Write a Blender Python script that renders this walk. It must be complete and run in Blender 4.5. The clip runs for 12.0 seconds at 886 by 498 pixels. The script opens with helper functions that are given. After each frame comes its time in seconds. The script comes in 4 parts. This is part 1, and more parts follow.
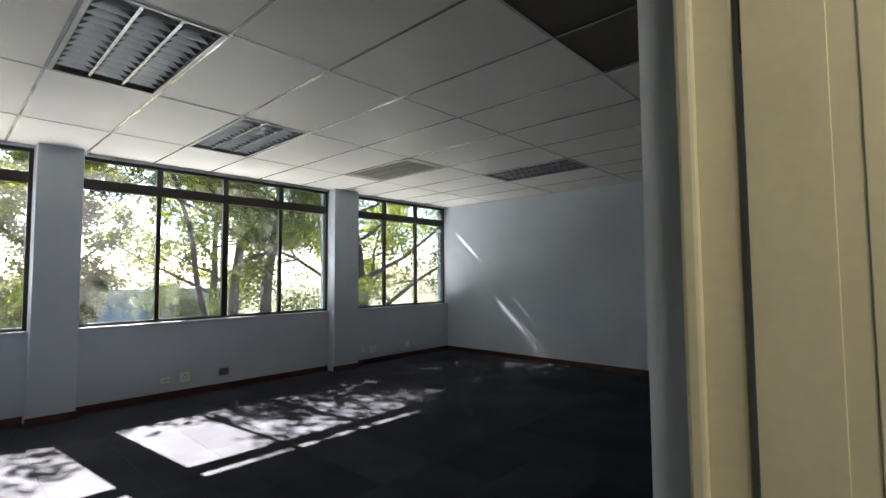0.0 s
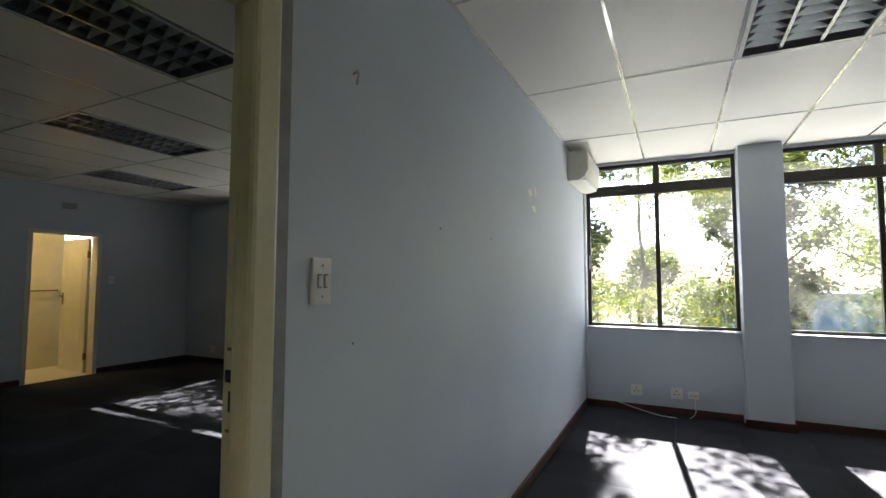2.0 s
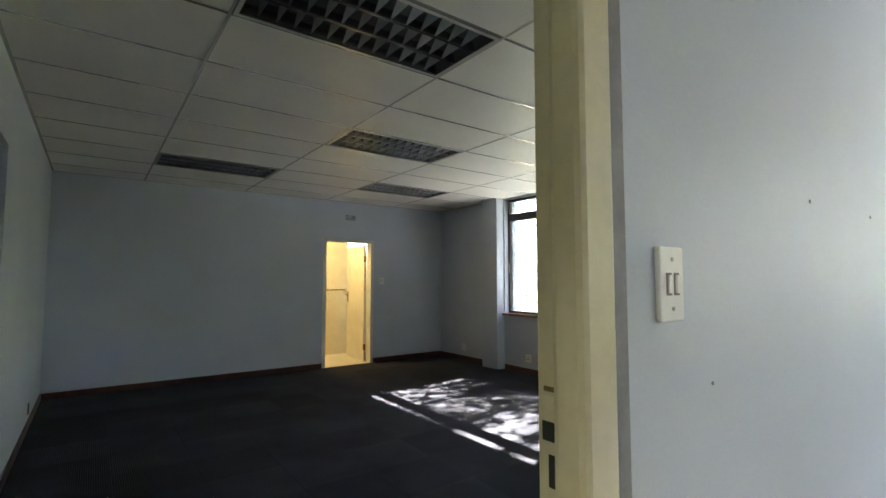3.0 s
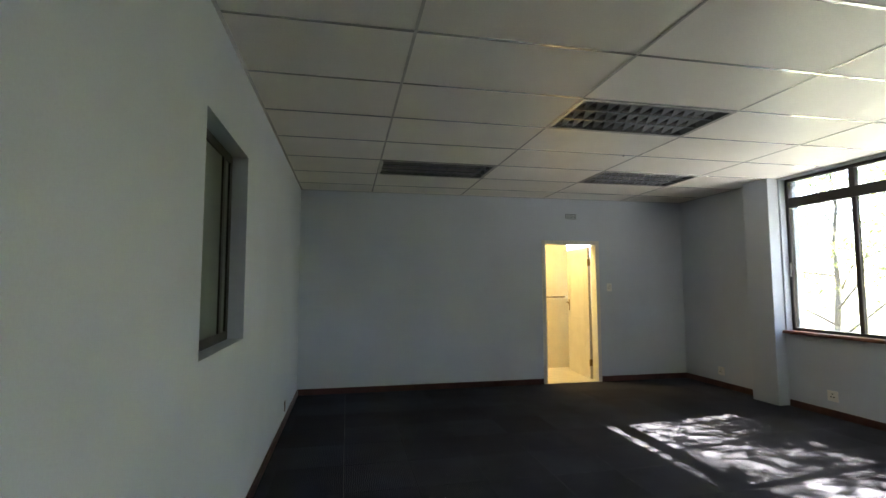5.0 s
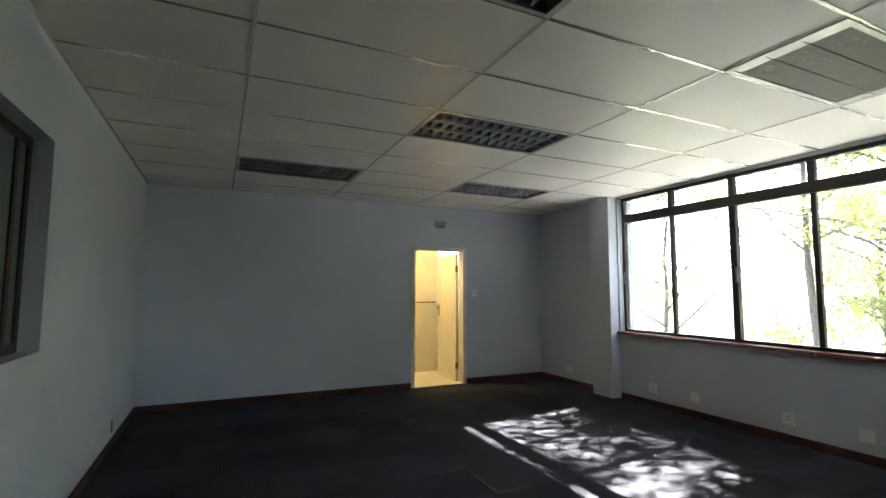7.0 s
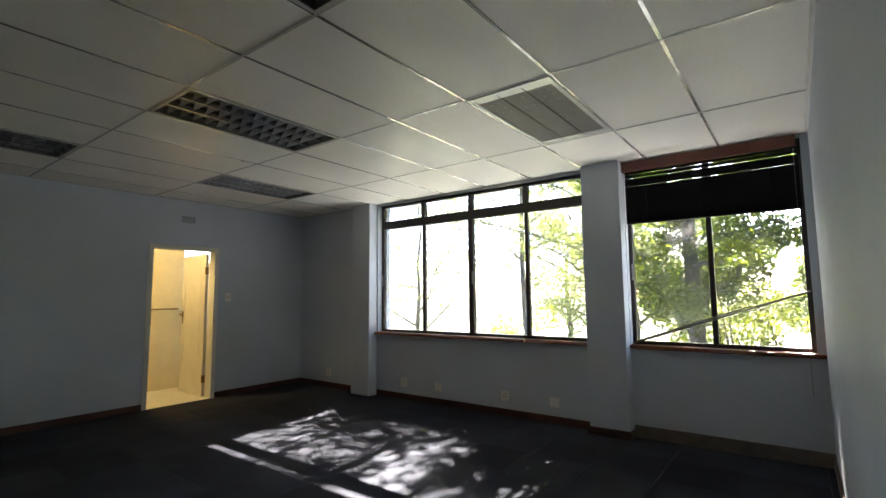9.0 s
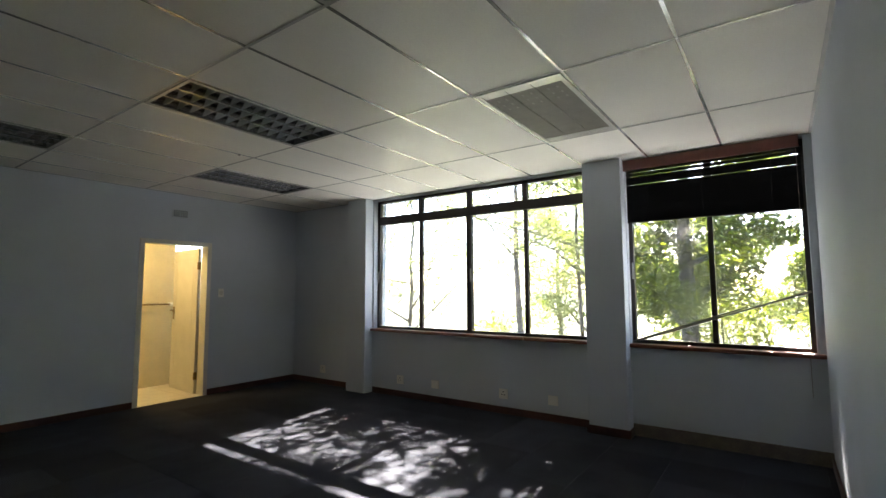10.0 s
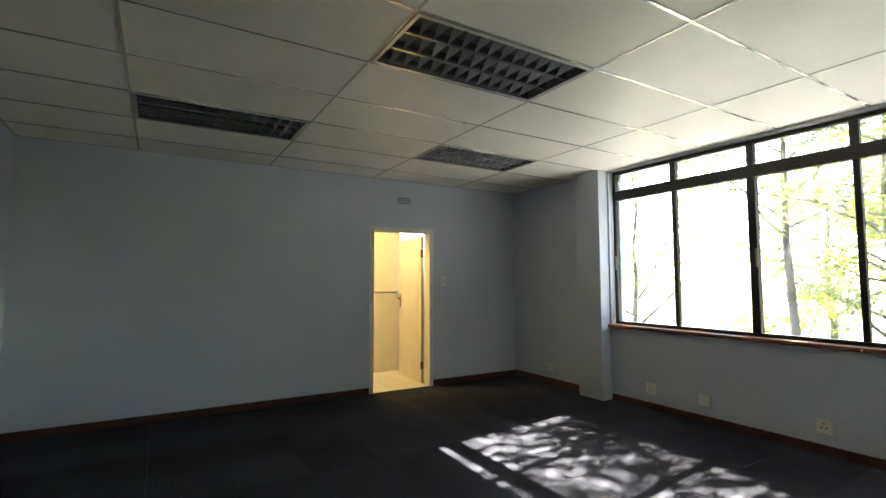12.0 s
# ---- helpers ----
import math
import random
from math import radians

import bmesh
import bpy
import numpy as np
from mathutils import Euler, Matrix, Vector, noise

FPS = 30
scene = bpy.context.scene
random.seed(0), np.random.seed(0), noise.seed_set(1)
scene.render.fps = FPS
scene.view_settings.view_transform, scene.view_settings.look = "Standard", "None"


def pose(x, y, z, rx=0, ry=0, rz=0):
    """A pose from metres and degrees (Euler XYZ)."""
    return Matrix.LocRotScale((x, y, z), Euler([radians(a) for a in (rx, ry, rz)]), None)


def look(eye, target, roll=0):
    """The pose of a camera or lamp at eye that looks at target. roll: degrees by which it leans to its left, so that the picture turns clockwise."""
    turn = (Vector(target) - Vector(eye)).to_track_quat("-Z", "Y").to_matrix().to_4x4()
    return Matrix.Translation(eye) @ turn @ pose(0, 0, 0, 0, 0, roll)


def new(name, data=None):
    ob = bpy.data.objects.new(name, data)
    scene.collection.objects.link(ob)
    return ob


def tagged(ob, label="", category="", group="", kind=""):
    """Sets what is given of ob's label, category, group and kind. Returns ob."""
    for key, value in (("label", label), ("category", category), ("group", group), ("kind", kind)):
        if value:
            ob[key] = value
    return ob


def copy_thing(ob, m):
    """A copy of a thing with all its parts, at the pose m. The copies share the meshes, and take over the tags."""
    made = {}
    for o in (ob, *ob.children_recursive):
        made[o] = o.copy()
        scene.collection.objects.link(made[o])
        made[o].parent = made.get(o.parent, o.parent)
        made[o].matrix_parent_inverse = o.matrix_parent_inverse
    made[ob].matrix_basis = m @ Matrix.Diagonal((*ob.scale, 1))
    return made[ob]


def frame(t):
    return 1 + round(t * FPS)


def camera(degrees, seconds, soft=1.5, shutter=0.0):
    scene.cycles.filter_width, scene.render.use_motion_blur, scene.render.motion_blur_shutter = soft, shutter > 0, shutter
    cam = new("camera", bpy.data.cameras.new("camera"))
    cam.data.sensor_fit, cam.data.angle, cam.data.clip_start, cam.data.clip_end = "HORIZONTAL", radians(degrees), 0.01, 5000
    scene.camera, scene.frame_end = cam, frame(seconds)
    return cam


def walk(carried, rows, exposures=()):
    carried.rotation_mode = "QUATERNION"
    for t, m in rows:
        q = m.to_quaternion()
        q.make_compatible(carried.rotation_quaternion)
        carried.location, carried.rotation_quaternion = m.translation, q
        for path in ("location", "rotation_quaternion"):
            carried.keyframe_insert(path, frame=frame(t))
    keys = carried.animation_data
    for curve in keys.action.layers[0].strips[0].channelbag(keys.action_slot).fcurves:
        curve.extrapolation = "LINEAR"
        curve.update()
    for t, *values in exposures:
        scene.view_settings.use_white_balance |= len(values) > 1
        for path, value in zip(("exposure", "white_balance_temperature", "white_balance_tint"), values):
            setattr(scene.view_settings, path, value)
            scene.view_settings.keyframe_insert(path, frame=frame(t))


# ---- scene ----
cam = camera(86.2, 12.0)
# seconds, eye, yaw, pitch, roll
PATH = [
    (0, (5.933, 7.462, 1.346), 42.78, 3.29, -0.43),
    (0.5, (5.797, 7.554, 1.315), 60.47, 3.64, -0.46),
    (1, (5.615, 7.532, 1.324), 82.32, 3.85, -0.82),
    (1.5, (5.444, 7.494, 1.331), 99.29, 4.07, -0.53),
    (2, (5.388, 7.546, 1.348), 116.20, 3.77, 0.09),
    (2.5, (5.258, 7.344, 1.340), 131.53, 3.87, -0.10),
    (3, (5.157, 7.081, 1.351), 143.61, 3.82, 0.01),
    (3.5, (5.101, 6.876, 1.368), 152.90, 3.65, -0.04),
    (5.5, (4.907, 6.276, 1.388), 169.61, 4.48, -0.11),
    (6, (4.815, 6.323, 1.404), 167.85, 4.41, 0.14),
    (6.5, (4.827, 6.313, 1.377), 161.79, 4.93, -0.05),
    (7, (4.781, 6.389, 1.380), 154.79, 5.01, 0.14),
    (7.5, (4.803, 6.372, 1.360), 146.51, 5.31, -0.25),
    (9.5, (4.767, 6.413, 1.335), 124.83, 5.48, -0.41),
    (10, (4.792, 6.291, 1.368), 125.42, 4.98, -0.26),
    (10.5, (4.824, 6.200, 1.369), 131.14, 4.91, -0.43),
    (11, (4.838, 6.146, 1.338), 139.43, 5.01, -0.45),
    (11.5, (4.729, 6.013, 1.328), 146.21, 4.56, -0.51),
    (12, (4.470, 5.410, 1.348), 149.09, 3.87, -0.12),
]
EXPOSURES = [(0, 4.1, 6430, 14), (0.5, 4.25, 6430, 14), (1, 4.0, 6430, 14), (1.5, 4.0, 6430, 14), (2, 4.4, 6480, 12), (2.5, 5.15, 6500, 12), (3, 5.8, 6500, 12), (3.5, 5.97, 6780, 13), (5.5, 6.1, 6600, 13), (6.5, 5.98, 6520, 13), (7, 5.84, 6500, 13), (7.5, 5.75, 6500, 14), (9.5, 5.32, 6660, 14), (10.5, 5.41, 6660, 13), (12, 5.9, 6720, 12)]
walk(cam, [(t, pose(*eye, 90 + pitch, 0, yaw) @ pose(0, 0, 0, 0, 0, roll)) for t, eye, yaw, pitch, roll in PATH], EXPOSURES)

# ---- world, sun, exposure ----
SUN_FROM = Vector((-1.05, -0.115, 1.0)).normalized()
world = bpy.data.worlds.new("world")
scene.world = world
world.use_nodes = True
wn = world.node_tree.nodes
sky = wn.new("ShaderNodeTexSky")
sky.sky_type = "NISHITA"
sky.sun_disc = False
sky.sun_elevation = math.asin(SUN_FROM.z)
sky.sun_rotation = math.atan2(SUN_FROM.x, SUN_FROM.y)
world.node_tree.links.new(sky.outputs[0], wn["Background"].inputs[0])
wn["Background"].inputs[1].default_value = 0.15
sun_data = bpy.data.lights.new("sun", "SUN")
sun_data.energy = 5.0
sun_data.angle = radians(0.5)
sun_data.color = (1.0, 0.95, 0.86)
sun = new("sun", sun_data)
sun.matrix_world = look(SUN_FROM * 30, (0, 0, 0))

# warm lamp of the washroom, on its ceiling behind the door head
lamp_data = bpy.data.lights.new("washroom_lamp", "AREA")
lamp_data.shape = "DISK"
lamp_data.size = 0.25
lamp_data.energy = 0.46
lamp_data.color = (1.0, 0.70, 0.28)
lamp = new("washroom_lamp", lamp_data)
lamp.matrix_world = look((2.2, -0.45, 2.46), (2.2, -0.45, 0))


# added fill lamps below each window opening, standing in for daylight off the paving
for wy0, wy1 in ((1.75, 4.68), (5.12, 6.48), (6.7, 8.07), (8.5, 11.4), (11.88, 13.9)):
    d = bpy.data.lights.new("window_light", "AREA")
    d.shape = "RECTANGLE"
    d.size, d.size_y = wy1 - wy0, 0.55
    d.energy = (0.65 if wy0 < 6 else 2.2) * (wy1 - wy0)
    d.color = (0.97, 0.98, 0.95)
    aim = Matrix(((0, 0.53, -0.85), (1, 0, 0), (0, -0.85, -0.53))).to_4x4()
    new("window_light", d).matrix_world = Matrix.Translation((-0.62, (wy0 + wy1) / 2, 0.5)) @ aim

# added lamp in the corridor that brightens the entrance; its fitting is unseen
lamp_data = bpy.data.lights.new("corridor_lamp", "AREA")
lamp_data.shape = "RECTANGLE"
lamp_data.size, lamp_data.size_y = 1.1, 0.5
lamp_data.energy = 1.9
lamp_data.color = (1.0, 0.94, 0.80)
lamp = new("corridor_lamp", lamp_data)
lamp.matrix_world = look((6.9, 7.6, 2.595), (6.9, 7.6, 0))

# ---- materials ----
def nodes_of(name, rough=0.6, metal=0.0):
    m = bpy.data.materials.new(name)
    m.use_nodes = True
    nt = m.node_tree
    b = nt.nodes["Principled BSDF"]
    b.inputs["Roughness"].default_value = rough
    b.inputs["Metallic"].default_value = metal
    return m, nt, b


def surface(name, col, rough=0.6, metal=0.0, var=0.12, scale=3.0, fine=60.0, bump=0.05, spec=0.5, tint=0.0, depth=0.002):
    """Paint, plaster, metal or wood-like solid colour with two scales of variation and a fine relief."""
    m, nt, b = nodes_of(name, rough, metal)
    b.inputs["Specular IOR Level"].default_value = spec
    N, L = nt.nodes, nt.links
    tc = N.new("ShaderNodeTexCoord")
    n1 = N.new("ShaderNodeTexNoise")
    n1.inputs["Scale"].default_value = scale
    n1.inputs["Detail"].default_value = 5
    n2 = N.new("ShaderNodeTexNoise")
    n2.inputs["Scale"].default_value = fine
    n2.inputs["Detail"].default_value = 3
    L.new(tc.outputs["Object"], n1.inputs["Vector"])
    L.new(tc.outputs["Object"], n2.inputs["Vector"])
    ramp = N.new("ShaderNodeMapRange")
    ramp.inputs["From Min"].default_value, ramp.inputs["From Max"].default_value = 0.3, 0.7
    ramp.inputs["To Min"].default_value, ramp.inputs["To Max"].default_value = 1 - var, 1 + var * 0.6
    L.new(n1.outputs[0], ramp.inputs["Value"])
    r2 = N.new("ShaderNodeMapRange")
    r2.inputs["From Min"].default_value, r2.inputs["From Max"].default_value = 0.3, 0.7
    r2.inputs["To Min"].default_value, r2.inputs["To Max"].default_value = 1 - var * 0.4, 1 + var * 0.4
    L.new(n2.outputs[0], r2.inputs["Value"])
    mul = N.new("ShaderNodeMath")
    mul.operation = "MULTIPLY"
    L.new(ramp.outputs[0], mul.inputs[0])
    L.new(r2.outputs[0], mul.inputs[1])
    last = mul.outputs[0]
    if tint:
        oi = N.new("ShaderNodeObjectInfo")
        r3 = N.new("ShaderNodeMapRange")
        r3.inputs["To Min"].default_value, r3.inputs["To Max"].default_value = 1 - tint, 1 + tint
        L.new(oi.outputs["Random"], r3.inputs["Value"])
        mul2 = N.new("ShaderNodeMath")
        mul2.operation = "MULTIPLY"
        L.new(last, mul2.inputs[0])
        L.new(r3.outputs[0], mul2.inputs[1])
        last = mul2.outputs[0]
    mix = N.new("ShaderNodeVectorMath")
    mix.operation = "SCALE"
    mix.inputs[0].default_value = col
    L.new(last, mix.inputs["Scale"])
    L.new(mix.outputs[0], b.inputs["Base Color"])
    if bump:
        bp = N.new("ShaderNodeBump")
        bp.inputs["Strength"].default_value = bump
        bp.inputs["Distance"].default_value = depth
        L.new(n2.outputs[0], bp.inputs["Height"])
        L.new(bp.outputs[0], b.inputs["Normal"])
    return m


M_WALL = surface("blue_grey_wall_paint", (0.55, 0.60, 0.66), 0.55, spec=0.3, var=0.06, scale=1.3, fine=140, bump=0.12)
M_TILE = surface("ceiling_board", (0.80, 0.78, 0.72), 0.42, var=0.08, scale=1.1, fine=90, bump=0.05)
M_TBAR = surface("white_tee_bar", (0.78, 0.77, 0.73), 0.22, 0.3, var=0.1, scale=6, bump=0.02)
M_TBAR_BRIGHT = surface("bright_tee_bar", (0.74, 0.73, 0.70), 0.14, 0.7, var=0.1, scale=6, bump=0.02)
M_SKIRT = surface("red_brown_skirting_wood", (0.075, 0.027, 0.018), 0.4, var=0.3, scale=5, bump=0.1)
M_SILL = surface("red_brown_sill_wood", (0.22, 0.075, 0.04), 0.35, var=0.3, scale=6, bump=0.1)
M_PELMET = surface("pelmet_wood", (0.15, 0.045, 0.03), 0.4, var=0.3, scale=5, bump=0.1)
M_BRONZE = surface("dark_bronze_aluminium", (0.022, 0.017, 0.014), 0.38, var=0.25, scale=8, bump=0.04)
M_CREAM = surface("cream_gloss_paint", (0.62, 0.57, 0.37), 0.28, var=0.08, scale=4, fine=40, bump=0.06)
M_WHITE = surface("white_plastic", (0.80, 0.79, 0.74), 0.35, var=0.05, scale=9, bump=0.02)
M_WHITEPAINT = surface("white_gloss_paint", (0.74, 0.72, 0.64), 0.35, var=0.06, scale=5, bump=0.05)
M_SLOT = surface("dark_slot", (0.02, 0.02, 0.02), 0.6, var=0.1)
M_STEEL = surface("worn_steel", (0.42, 0.41, 0.38), 0.3, 1.0, var=0.2, scale=20, bump=0.05)
M_BRASS = surface("dull_brass", (0.30, 0.22, 0.10), 0.35, 1.0, var=0.2, scale=20, bump=0.05)
M_LOUVRE = surface("polished_louvre_aluminium", (0.55, 0.55, 0.56), 0.22, 1.0, var=0.08, scale=14, bump=0.02)
# housing colour darkened to put in the shade between louvre blades
M_TROFFER = surface("darkened_troffer_housing", (0.10, 0.10, 0.105), 0.3, var=0.1, scale=8, bump=0.02)
# blade colour is paled and blued to carry the windows' reflection
M_BLADE = surface("louvre_blade_window_glint", (0.80, 0.83, 0.88), 0.22, 0.5, var=0.08, scale=14, bump=0.02)
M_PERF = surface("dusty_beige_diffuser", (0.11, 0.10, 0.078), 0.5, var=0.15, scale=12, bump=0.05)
M_TUBE = surface("fluorescent_tube_glass", (0.75, 0.75, 0.73), 0.2, var=0.03, bump=0)
M_BLIND = surface("black_blind_slat", (0.006, 0.006, 0.007), 0.6, spec=0.15, var=0.2, scale=10, bump=0.03)
M_RAIL = surface("grey_rail", (0.16, 0.14, 0.12), 0.4, var=0.2, scale=10, bump=0.03)
M_TILEWALL = surface("cream_wall_tile", (0.70, 0.64, 0.48), 0.25, var=0.06, scale=4, fine=30, bump=0.02, tint=0.03)
M_FTILE = surface("cream_floor_tile", (0.72, 0.68, 0.56), 0.3, var=0.08, scale=6, fine=40, bump=0.02, tint=0.04)
M_GROUT = surface("grout", (0.45, 0.42, 0.34), 0.8, var=0.1)
M_ACBODY = surface("aged_white_ac_plastic", (0.66, 0.64, 0.55), 0.4, var=0.06, scale=7, bump=0.02)
M_GREY = surface("shadow_and_plug_grey", (0.25, 0.25, 0.25), 0.7, var=0.15, scale=10, bump=0.1)
M_CONC = surface("concrete", (0.33, 0.32, 0.30), 0.85, var=0.2, scale=2, bump=0.3)
M_PAVE = surface("bounce_paving", (0.55, 0.53, 0.48), 0.85, var=0.15, scale=1.5, bump=0.2)
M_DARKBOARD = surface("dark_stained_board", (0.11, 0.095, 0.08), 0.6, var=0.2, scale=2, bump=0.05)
M_BARK = surface("tree_bark", (0.045, 0.035, 0.028), 0.9, var=0.4, scale=7, fine=35, bump=0.8, depth=0.02)
# distance haze is put into the far wall and roof colours
M_PALE = surface("blue_haze_far_wall", (0.42, 0.50, 0.62), 0.8, var=0.15, scale=0.6, bump=0.1)
M_BLUEWALL = surface("blue_painted_far_wall", (0.16, 0.30, 0.52), 0.7, var=0.2, scale=0.6, bump=0.1)
M_ROOF = surface("haze_paled_far_roof", (0.42, 0.45, 0.50), 0.5, var=0.2, scale=1, bump=0.1)
M_TRAY = surface("trunking_plaster", (0.17, 0.14, 0.11), 0.7, var=0.25, scale=9, bump=0.1)


def carpet():
    m, nt, b = nodes_of("charcoal_ribbed_carpet", 0.95)
    b.inputs["Specular IOR Level"].default_value = 0.15
    N, L = nt.nodes, nt.links
    tc = N.new("ShaderNodeTexCoord")
    n1 = N.new("ShaderNodeTexNoise")
    n1.inputs["Scale"].default_value = 260
    n1.inputs["Detail"].default_value = 3
    L.new(tc.outputs["Object"], n1.inputs["Vector"])
    n3 = N.new("ShaderNodeTexNoise")
    n3.inputs["Scale"].default_value = 2.2
    n3.inputs["Detail"].default_value = 4
    geo = N.new("ShaderNodeNewGeometry")
    L.new(geo.outputs["Position"], n3.inputs["Vector"])
    wave = N.new("ShaderNodeTexWave")
    wave.inputs["Scale"].default_value = 24
    wave.inputs["Distortion"].default_value = 5
    wave.inputs["Detail"].default_value = 2
    L.new(tc.outputs["Object"], wave.inputs["Vector"])
    oi = N.new("ShaderNodeObjectInfo")
    r = N.new("ShaderNodeMapRange")
    r.inputs["To Min"].default_value, r.inputs["To Max"].default_value = 0.75, 1.25
    L.new(oi.outputs["Random"], r.inputs["Value"])
    a = N.new("ShaderNodeMapRange")
    a.inputs["To Min"].default_value, a.inputs["To Max"].default_value = 0.86, 1.1
    L.new(wave.outputs["Fac"], a.inputs["Value"])
    c = N.new("ShaderNodeMapRange")
    c.inputs["From Min"].default_value, c.inputs["From Max"].default_value = 0.3, 0.7
    c.inputs["To Min"].default_value, c.inputs["To Max"].default_value = 0.7, 1.3
    L.new(n1.outputs[0], c.inputs["Value"])
    e = N.new("ShaderNodeMapRange")
    e.inputs["From Min"].default_value, e.inputs["From Max"].default_value = 0.3, 0.7
    e.inputs["To Min"].default_value, e.inputs["To Max"].default_value = 0.75, 1.2
    L.new(n3.outputs[0], e.inputs["Value"])
    last = r.outputs[0]
    for o in (a, c, e):
        mu = N.new("ShaderNodeMath")
        mu.operation = "MULTIPLY"
        L.new(last, mu.inputs[0])
        L.new(o.outputs[0], mu.inputs[1])
        last = mu.outputs[0]
    sc = N.new("ShaderNodeVectorMath")
    sc.operation = "SCALE"
    sc.inputs[0].default_value = (0.033, 0.035, 0.045)
    L.new(last, sc.inputs["Scale"])
    L.new(sc.outputs[0], b.inputs["Base Color"])
    add = N.new("ShaderNodeMath")
    L.new(wave.outputs["Fac"], add.inputs[0])
    L.new(n1.outputs[0], add.inputs[1])
    bp = N.new("ShaderNodeBump")
    bp.inputs["Strength"].default_value = 0.5
    bp.inputs["Distance"].default_value = 0.003
    L.new(add.outputs[0], bp.inputs["Height"])
    L.new(bp.outputs[0], b.inputs["Normal"])
    return m


M_CARPET = carpet()


def glass(name, haze, tint=(1, 1, 1)):
    m = bpy.data.materials.new(name)
    m.use_nodes = True
    N, L = m.node_tree.nodes, m.node_tree.links
    N.remove(N["Principled BSDF"])
    tr = N.new("ShaderNodeBsdfTransparent")
    tr.inputs[0].default_value = (*tint, 1)
    gl = N.new("ShaderNodeBsdfGlossy")
    gl.inputs["Roughness"].default_value = 0.02
    fr = N.new("ShaderNodeFresnel")
    fr.inputs[0].default_value = 1.35
    mx = N.new("ShaderNodeMixShader")
    L.new(fr.outputs[0], mx.inputs[0])
    L.new(tr.outputs[0], mx.inputs[1])
    L.new(gl.outputs[0], mx.inputs[2])
    df = N.new("ShaderNodeBsdfTranslucent")
    df.inputs[0].default_value = (0.8, 0.8, 0.78, 1)
    tc = N.new("ShaderNodeTexCoord")
    ns = N.new("ShaderNodeTexNoise")
    ns.inputs["Scale"].default_value = 3
    ns.inputs["Detail"].default_value = 6
    L.new(tc.outputs["Object"], ns.inputs["Vector"])
    mr = N.new("ShaderNodeMapRange")
    mr.inputs["From Min"].default_value, mr.inputs["From Max"].default_value = 0.35, 0.75
    mr.inputs["To Min"].default_value, mr.inputs["To Max"].default_value = haze * 0.4, haze
    L.new(ns.outputs[0], mr.inputs["Value"])
    mx2 = N.new("ShaderNodeMixShader")
    L.new(mr.outputs[0], mx2.inputs[0])
    L.new(mx.outputs[0], mx2.inputs[1])
    L.new(df.outputs[0], mx2.inputs[2])
    L.new(mx2.outputs[0], N["Material Output"].inputs[0])
    return m


# tint darkens the view outside; haze is dust plus put-in veiling glare
M_GLASS = glass("dusty_view_dimming_glass", 0.014, (0.42, 0.43, 0.44))
M_FROST = surface("obscure_green_glass", (0.13, 0.17, 0.13), 0.3, var=0.15, scale=2, bump=0.05)


def leafy(name, c1, c2, through_light=0.5):
    m = bpy.data.materials.new(name)
    m.use_nodes = True
    N, L = m.node_tree.nodes, m.node_tree.links
    b = N["Principled BSDF"]
    b.inputs["Roughness"].default_value = 0.5
    geo = N.new("ShaderNodeNewGeometry")
    mixc = N.new("ShaderNodeMix")
    mixc.data_type = "RGBA"
    mixc.inputs["A"].default_value = (*c1, 1)
    mixc.inputs["B"].default_value = (*c2, 1)
    L.new(geo.outputs["Random Per Island"], mixc.inputs["Factor"])
    L.new(mixc.outputs["Result"], b.inputs["Base Color"])
    t = N.new("ShaderNodeBsdfTranslucent")
    L.new(mixc.outputs["Result"], t.inputs[0])
    mx = N.new("ShaderNodeMixShader")
    mx.inputs[0].default_value = through_light
    L.new(b.outputs[0], mx.inputs[1])
    L.new(t.outputs[0], mx.inputs[2])
    L.new(mx.outputs[0], N["Material Output"].inputs[0])
    return m


# sun shining through is put into both leaf colours; the second is dimmer
M_LEAF = leafy("sun_brightened_leaves", (0.12, 0.18, 0.012), (0.52, 0.52, 0.04), 0.72)
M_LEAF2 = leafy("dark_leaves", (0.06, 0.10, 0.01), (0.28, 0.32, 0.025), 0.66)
# haze and glare outside are put into these paler leaf and bark colours
M_LEAF3 = leafy("haze_paled_leaves", (0.16, 0.20, 0.05), (0.32, 0.35, 0.10), 0.65)
M_LEAF4 = leafy("glare_paled_leaves", (0.24, 0.28, 0.06), (0.50, 0.50, 0.14), 0.75)
M_BARK2 = surface("haze_paled_bark", (0.11, 0.095, 0.08), 0.9, var=0.4, scale=7, fine=35, bump=0.6, depth=0.01)
M_GRASS = surface("dry_lawn", (0.27, 0.26, 0.14), 0.9, var=0.5, scale=0.8, fine=20, bump=0.5, depth=0.03)


# ---- builders ----
def box(bm, x0, x1, y0, y1, z0, z1, bevel=0.0):
    r = bmesh.ops.create_cube(bm, size=1)
    vs = r["verts"]
    for v in vs:
        v.co = Vector((x0 + (v.co.x + 0.5) * (x1 - x0), y0 + (v.co.y + 0.5) * (y1 - y0), z0 + (v.co.z + 0.5) * (z1 - z0)))
    if bevel:
        es = {e for v in vs for e in v.link_edges}
        bmesh.ops.bevel(bm, geom=list(es), offset=bevel, segments=2, affect="EDGES", profile=0.5)
    return bm


def bx(x0, x1, y0, y1, z0, z1, bevel=0.0):
    return box(bmesh.new(), x0, x1, y0, y1, z0, z1, bevel)


